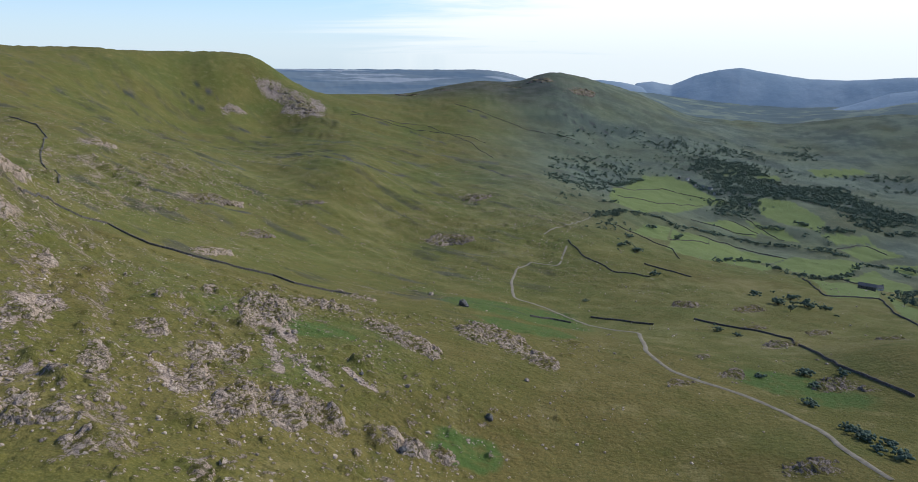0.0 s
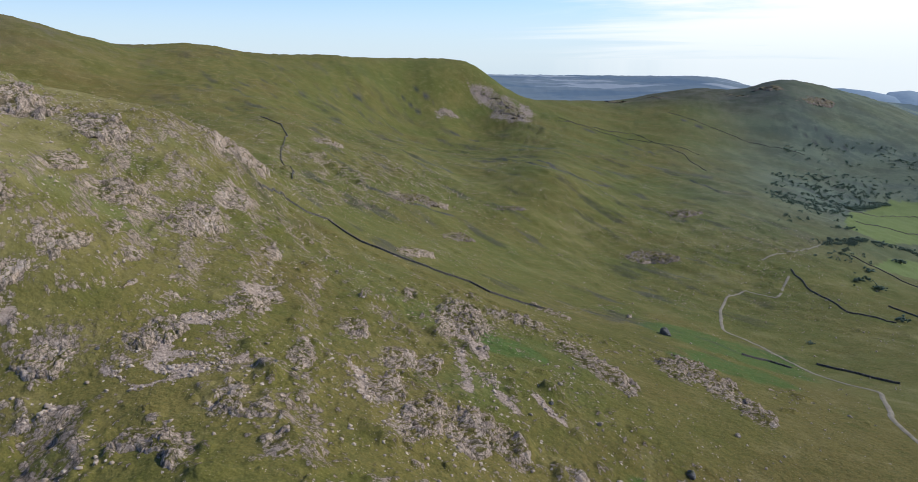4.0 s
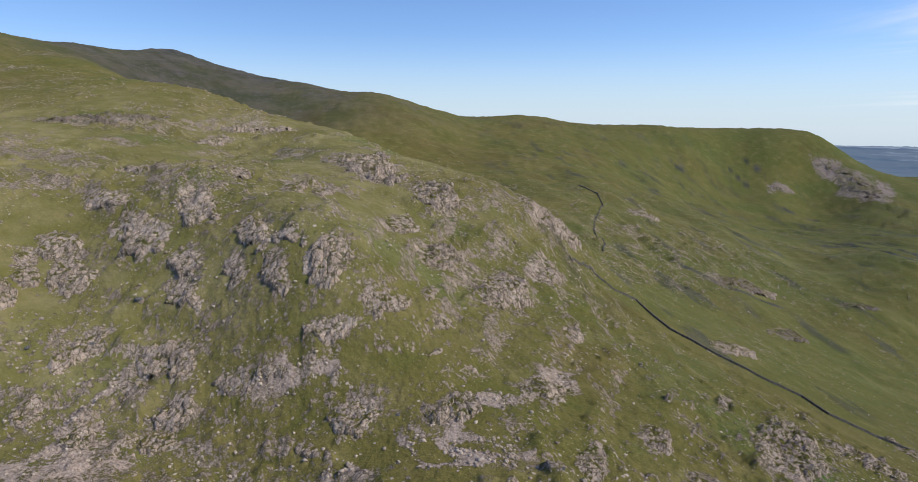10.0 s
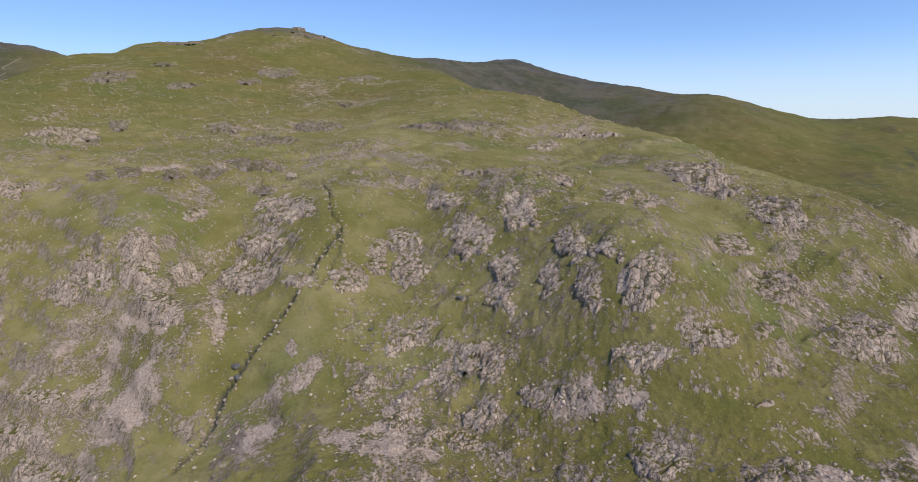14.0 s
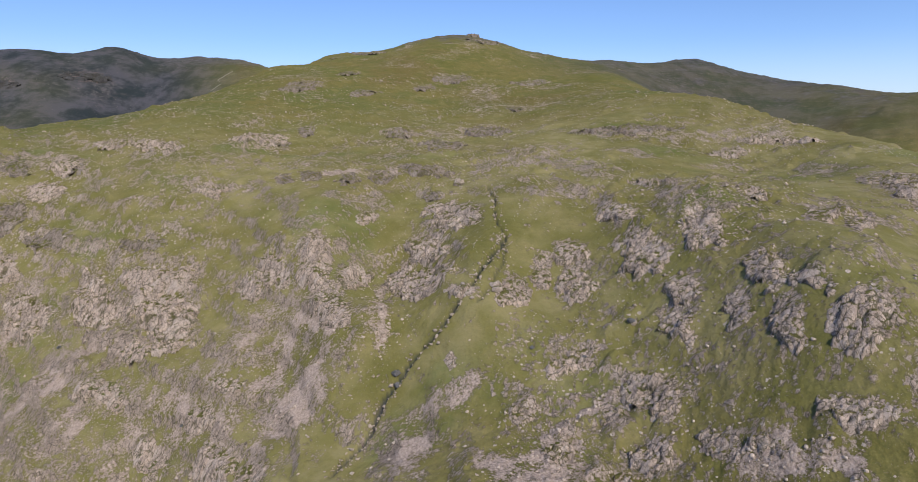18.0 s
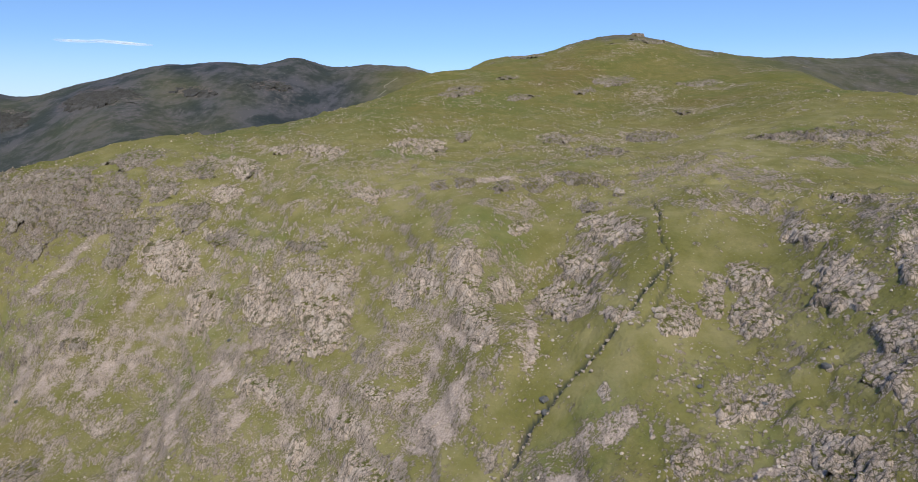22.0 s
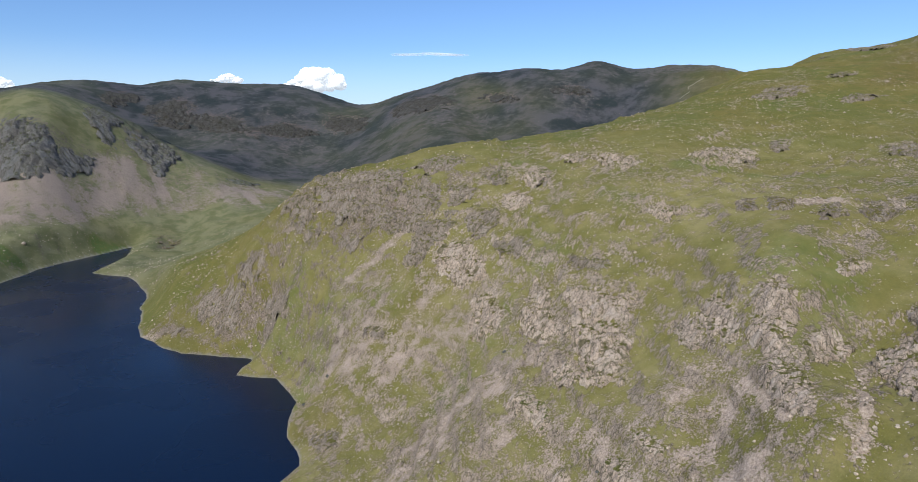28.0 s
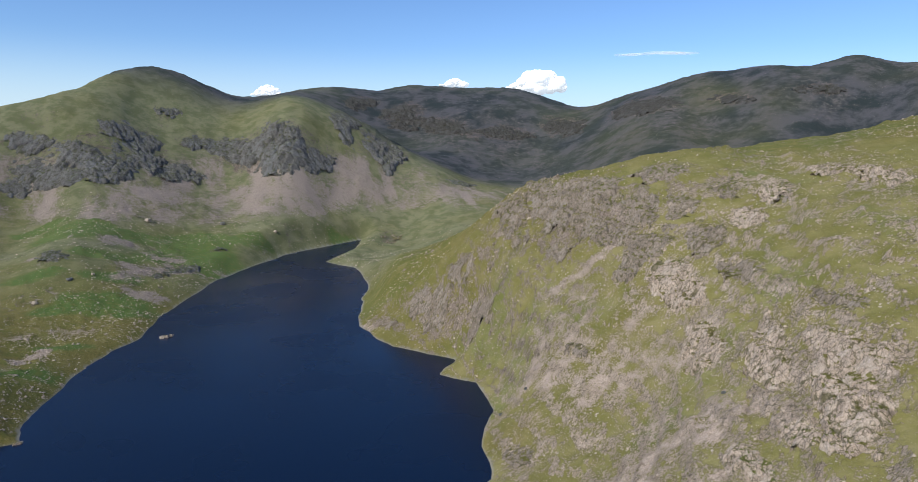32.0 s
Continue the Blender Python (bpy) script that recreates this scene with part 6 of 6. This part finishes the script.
# ---- tracks ----
def ribbon(name, pts, half, label, lift=0.35):
    arr, _ = drape(pts, 4)
    for _ in range(3):
        arr[1:-1] = (arr[:-2] + 2 * arr[1:-1] + arr[2:]) / 4
    d = np.gradient(arr, axis=0)
    d /= np.hypot(d[:, 0], d[:, 1])[:, None]
    nrm = np.stack([-d[:, 1], d[:, 0]], -1)
    cols = [arr + nrm * (half * k * (1 + 0.25 * fbm(arr[:, 0] + 31 * k, arr[:, 1], 9, 2, 8)))[:, None] for k in (-1, -0.5, 0, 0.5, 1)]
    x, y = np.stack([c[:, 0] for c in cols]), np.stack([c[:, 1] for c in cols])
    z = ground_at(x.ravel(), y.ravel()).reshape(x.shape)
    z = np.maximum(z, z.mean(0)) + lift * np.array([0.2, 1, 1, 1, 0.2])[:, None]
    me = sheet(name, x, y, z, wrap=False)
    me.materials.append(GRAVEL)
    tagged(new(name, me), label, "track", kind="structure")


ribbon("road", WAYS["track"], 1.35, "pale gravel track winding over the moor")
ribbon("road", WAYS["track_top"], 1.35, "pale gravel track dropping towards the farms")
ribbon("path", WAYS["fell_path"], 1.3, "eroded zigzag path on a dark fell", 0.8)


# ---- trees ----
def tree(name, x, y, tall, seed, label):
    rng = np.random.default_rng(seed)
    thing = tagged(new(name), label, "tree", "trees in the dale")
    thing.location = (x, y, float(ground_at(x, y)[0]))
    bm = bmesh.new()
    bmesh.ops.create_cone(bm, cap_ends=True, segments=7, radius1=tall * 0.035, radius2=tall * 0.014, depth=tall * 0.62, matrix=Matrix.Translation((0, 0, tall * 0.28)))
    for k in range(4):
        a = k * 1.6 + rng.random()
        m = Matrix.Translation((0, 0, tall * (0.34 + 0.06 * k))) @ Matrix.Rotation(a, 4, "Z") @ Matrix.Rotation(0.9, 4, "Y") @ Matrix.Translation((0, 0, tall * 0.14))
        bmesh.ops.create_cone(bm, cap_ends=True, segments=5, radius1=tall * 0.014, radius2=tall * 0.004, depth=tall * 0.3, matrix=m)
    part("trunk", bm, BARK, thing)
    n = 46
    d = rng.standard_normal((n, 3))
    d /= np.linalg.norm(d, axis=1)[:, None]
    d *= (0.35 + 0.65 * rng.random(n) ** 0.5)[:, None] * np.array((0.36, 0.36, 0.3)) * tall
    me = lumps("crown", d[:, 0], d[:, 1], d[:, 2] + tall * 0.62, tall * (0.1 + 0.14 * rng.random(n)), 0.6 + 0.4 * rng.random(n), rng, LEAF, 0.3)
    ob = new("crown", me)
    ob.parent = thing


def build_trees():
    rng = np.random.default_rng(8)
    found = []
    for half, pts in HEDGES:
        pts = np.array(pts, float)
        run = np.hypot(*(pts[1:] - pts[:-1]).T)
        n = int(run.sum() * max(half, 3) / 16)
        k, u = rng.choice(len(run), n, p=run / run.sum()), rng.random((n, 1))
        found.append(pts[k] + (pts[k + 1] - pts[k]) * u + rng.standard_normal((n, 2)) * half * 0.8)
    for close, pts in WOODS:
        lo, hi = np.min(pts, 0), np.max(pts, 0)
        n = int((hi - lo).prod() * close / 75)
        m = lo + rng.random((n, 2)) * (hi - lo)
        ragged = m + 14 * rng.standard_normal((n, 2))
        keep = in_poly(ragged[:, 0], ragged[:, 1], pts) & (fbm(m[:, 0], m[:, 1], 70, 3, 61) > -0.34 * (close > 0.5) + 0.02 * (close <= 0.5))
        found.append(m[keep])
    # scattered thorns and scrub over the lower slopes
    n = 2600
    a, r = rng.uniform(-0.62, -0.16, n), rng.uniform(620, 2600, n)
    m = np.stack([-np.sin(a) * r, np.cos(a) * r], -1)
    k = (fbm(m[:, 0], m[:, 1], 160, 3, 17) > 0.05) & (broad(m[:, 0], m[:, 1]) < -60)
    for pts in MEADOWS:
        k &= ~in_poly(m[:, 0], m[:, 1], pts)
    found.append(m[k])
    m = np.concatenate(found)
    far = np.hypot(m[:, 0], m[:, 1])
    single = np.nonzero(far < 1150)[0]
    single = rng.permutation(single)[:70]
    for k, i in enumerate(single):
        tree("broadleaf_tree", m[i, 0], m[i, 1], rng.uniform(4.5, 9), 700 + k, "dark green broadleaf tree standing beside a field wall")
    m, far = np.delete(m, single, 0), np.delete(far, single)
    x, y = m[:, 0], m[:, 1]
    tall = rng.uniform(5, 11, len(x)) * np.clip(far / 1500, 0.7, 1.15)
    z = ground_at(x, y)
    px, py, pz, ps = [], [], [], []
    for _ in range(6):
        d = rng.standard_normal((len(x), 3)) * np.array((0.24, 0.24, 0.14))
        px.append(x + d[:, 0] * tall), py.append(y + d[:, 1] * tall), pz.append(z + tall * (0.5 + d[:, 2])), ps.append(tall * rng.uniform(0.3, 0.58, len(x)))
    px, py, pz, ps = (np.concatenate(v) for v in (px, py, pz, ps))
    me = lumps("woodland", px, py, pz, ps, 0.8 + 0.3 * rng.random(len(px)), rng, LEAF, 0.22, base=(OCT_V * 0.85, OCT_F))
    tagged(new("woodland", me), "dark green broadleaf woods and hedgerow trees", "woodland", kind="stuff")


build_trees()


def bush(x, y, size, seed):
    rng = np.random.default_rng(seed)
    thing = tagged(new("bush"), "low dark green thorn bush in rough pasture", "bush", "bushes in rough pasture")
    thing.location = (x, y, float(ground_at(x, y)[0]))
    bm = bmesh.new()
    for k in range(5):
        m = Matrix.Rotation(k * 1.26, 4, "Z") @ Matrix.Rotation(0.5, 4, "Y") @ Matrix.Translation((0, 0, size * 0.2))
        bmesh.ops.create_cone(bm, cap_ends=True, segments=5, radius1=size * 0.03, radius2=size * 0.01, depth=size * 0.4, matrix=m)
    part("stems", bm, BARK, thing)
    n = 34
    d = rng.standard_normal((n, 3)) * np.array((0.26, 0.26, 0.12)) * size
    me = lumps("foliage", d[:, 0], d[:, 1], np.abs(d[:, 2]) + size * 0.2, size * (0.14 + 0.16 * rng.random(n)), 0.6 + 0.4 * rng.random(n), rng, LEAF, 0.3)
    new("foliage", me).parent = thing


BUSHES = [(204, 189, 6.4), (205, 202, 5.4), (202, 179, 5.7), (204, 194, 7.1), (206, 234, 5.9), (199, 269, 4.9), (228, 280, 7.4), (224, 262, 5.7), (207, 172, 6.8), (212, 186, 5.3), (247, 277, 6.0), (237, 383, 5.5), (229, 399, 6.6), (256, 637, 9.5), (279, 794, 11.5), (259, 811, 10.0), (292, 889, 10.9), (370, 1031, 12.6), (153, 509, 4.4), (329, 555, 10.2), (332, 515, 10.9), (359, 544, 10.2), (355, 507, 11.0), (373, 509, 8.7)]
for k, (x, y, size) in enumerate(BUSHES):
    bush(x, y, size, 900 + k)


# ---- farms ----
def box(bm, sx, sy, sz, x=0.0, y=0.0, z=0.0):
    bmesh.ops.create_cube(bm, size=1, matrix=Matrix.Translation((x, y, z)) @ Matrix.Diagonal((sx, sy, sz, 1)))


def house(x, y, turn, long, barn):
    thing = tagged(new("barn" if barn else "farmhouse"), "grey stone barn with a slate roof" if barn else "whitewashed farmhouse with a dark slate roof", "barn" if barn else "house", "farm buildings")
    thing.matrix_world = pose(x, y, float(ground_at(x, y)[0]) - 0.6, 0, 0, turn)
    w, h = 7.0, 5.2
    bm = bmesh.new()
    box(bm, long, w, h + 0.6, 0, 0, (h + 0.6) / 2)
    for s in (-1, 1):
        vs = [bm.verts.new(p) for p in ((s * long / 2, -w / 2, h + 0.6), (s * long / 2, w / 2, h + 0.6), (s * long / 2, 0, h + 3.4))]
        bm.faces.new(vs)
    part("wall", bm, WALLSTONE if barn else RENDER, thing)
    for s in (-1, 1):
        bm = bmesh.new()
        slope = math.atan2(2.9, w / 2)
        bmesh.ops.create_cube(bm, size=1, matrix=Matrix.Translation((0, s * (w / 4 + 0.1), h + 2.05)) @ Matrix.Rotation(-s * slope, 4, "X") @ Matrix.Diagonal((long + 0.6, 4.9, 0.18, 1)))
        part("roof", bm, SLATE, thing)
    if not barn:
        for s in (-1, 1):
            bm = bmesh.new()
            box(bm, 0.8, 0.8, 1.6, s * (long / 2 - 0.6), 0, h + 4.0)
            part("chimney", bm, WALLSTONE, thing)
    for s in (-1, 1):
        for k in range(3):
            for lev in (1.9, 4.4):
                bm = bmesh.new()
                box(bm, 0.95, 0.1, 1.2, (k - 1) * long / 3.4, s * (w / 2 + 0.03), lev)
                part("window", bm, PANE, thing)
    bm = bmesh.new()
    box(bm, 1.0, 0.12, 2.1, long * 0.16, -w / 2 - 0.04, 1.65)
    part("door", bm, PAINT, thing)


for k, (x, y) in enumerate(HOUSES):
    house(x, y, 25 * k + 20, 11 + (k * 7) % 9, k % 3 == 2)


tor = crag_mesh(-1668, 86, 30, 13, 95, 881, MIDROCK, relief=9)
stand(tor, "rock_outcrop", "blocky grey summit tor on the skyline", "rock outcrop", "summit rocks")


# ---- summit cairn ----
def cairn(x, y, tall):
    thing = tagged(new("cairn"), "small heap of grey stones on the summit", "cairn")
    z0 = float(ground_at(x, y)[0])
    thing.location = (x, y, z0)
    rng = np.random.default_rng(5)
    for k in range(26):
        lev = rng.random() ** 1.5
        r = (1 - lev) * tall * 0.5
        a = rng.random() * 6.28
        me = lumps("stone", np.array([r * math.cos(a)]), np.array([r * math.sin(a)]), np.array([lev * tall]), np.array([tall * rng.uniform(0.25, 0.45)]), np.array([0.8]), rng, ROCK)
        ob = new("stone", me)
        ob.parent = thing


cairn(-1690, 100, 5.0)


# ---- distant fells ----
def distant_fell(name, far, crest, label):
    az = np.radians(np.linspace(crest[0][0], crest[-1][0], 260))
    el = np.interp(np.degrees(az), [c[0] for c in crest], [c[1] for c in crest])
    rows = np.linspace(0, 1, 24)[:, None]
    r = far - 420 * (1 - rows) ** 1.3 + 0 * az[None]
    x, y = -np.sin(az) * r, np.cos(az) * r
    top = EYE_Z + far * np.tan(np.radians(el)) + 5 * fbm(x[-1], y[-1], 160, 4, 3)
    z = -230 + (top + 230) * np.sin(rows * math.pi / 2) + 14 * fbm(x, y, 220, 4, 7) * np.sin(rows * math.pi)
    me = sheet(name, x, y, z, wrap=False)
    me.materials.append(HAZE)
    tagged(new(name, me), label, "hill", kind="structure")


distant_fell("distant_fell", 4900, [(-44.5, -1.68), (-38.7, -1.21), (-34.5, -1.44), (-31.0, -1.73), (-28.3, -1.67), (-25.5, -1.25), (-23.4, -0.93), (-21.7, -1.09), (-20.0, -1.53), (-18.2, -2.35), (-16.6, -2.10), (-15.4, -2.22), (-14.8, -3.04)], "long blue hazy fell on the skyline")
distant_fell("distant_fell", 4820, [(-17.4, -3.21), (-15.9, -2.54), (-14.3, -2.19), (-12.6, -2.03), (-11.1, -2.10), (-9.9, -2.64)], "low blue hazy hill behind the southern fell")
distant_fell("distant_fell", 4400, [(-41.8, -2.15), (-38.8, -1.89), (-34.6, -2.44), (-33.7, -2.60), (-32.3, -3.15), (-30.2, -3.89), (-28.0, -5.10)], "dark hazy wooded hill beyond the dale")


# ---- clouds ----
def cloud(x, y, z, wide, tall, seed, label):
    rng = np.random.default_rng(seed)
    n = 9 if tall < wide * 0.08 else 70
    u = rng.uniform(-1, 1, n)
    lift = np.clip(1 - np.abs(u + 0.15) ** 1.4, 0.08, 1)
    d = Vector((x, y, 0)).normalized()
    side = Vector((-d.y, d.x, 0))
    v = rng.random(n) * lift
    size = tall * (0.3 + 0.45 * lift * rng.random(n))
    bm = bmesh.new()
    for k in range(n):
        p = side * (u[k] * wide / 2) + d * rng.uniform(-0.2, 0.2) * wide + Vector((0, 0, v[k] * tall * 0.75))
        if tall < wide * 0.08:
            turn = Matrix.Rotation(math.atan2(side.y, side.x), 4, "Z") @ Matrix.Diagonal((wide * (0.16 + 0.2 * lift[k]), wide * 0.2, tall * 0.5, 1))
            bmesh.ops.create_icosphere(bm, subdivisions=2, radius=0.5, matrix=Matrix.Translation(side * (u[k] * wide * 0.42) + Vector((0, 0, v[k] * tall * 0.6))) @ turn)
            continue
        bmesh.ops.create_icosphere(bm, subdivisions=2, radius=size[k] / 2, matrix=Matrix.Translation(p) @ Matrix.Diagonal((1.3, 1.3, 0.9 if lift[k] > 0.3 else 0.5, 1)))
    for q in bm.verts:
        q.co += q.normal * tall * 0.06 * noise.noise(q.co * (6 / tall))
    for f in bm.faces:
        f.smooth = True
    me = bpy.data.meshes.new("backdrop_cloud")
    bm.to_mesh(me)
    bm.free()
    me.materials.append(WISP if tall < wide * 0.08 else CLOUD)
    tagged(new("backdrop_cloud", me), label, "cloud", kind="structure").location = (x, y, z)


CLOUD = plain("cloud_white", (0.85, 0.86, 0.88), (0.93, 0.93, 0.93), 0.01, 1.0, 0.45)
WISP = plain("cloud_wisp", (0.85, 0.86, 0.88), (0.93, 0.93, 0.93), 0.01, 1.0, 0.45)
wisp = WISP.node_tree
thin = wisp.nodes.new("ShaderNodeMixShader")
thin.inputs[0].default_value = 0.16
link(wisp, wisp.nodes.new("ShaderNodeBsdfTransparent").outputs[0], thin.inputs[1])
link(wisp, wisp.nodes["Principled BSDF"].outputs[0], thin.inputs[2])
link(wisp, thin.outputs[0], wisp.nodes["Material Output"].inputs["Surface"])
cloud(-3033, -3511, 549, 383, 166, 500, "small white fair-weather cloud above the ridge")
cloud(-2584, -3849, 568, 191, 58, 501, "small white cloud showing over the ridge")
cloud(-1452, -4410, 480, 183, 75, 502, "small white cloud behind the fell")
cloud(-3598, -2937, 773, 584, 20, 503, "thin white wisp of cloud")
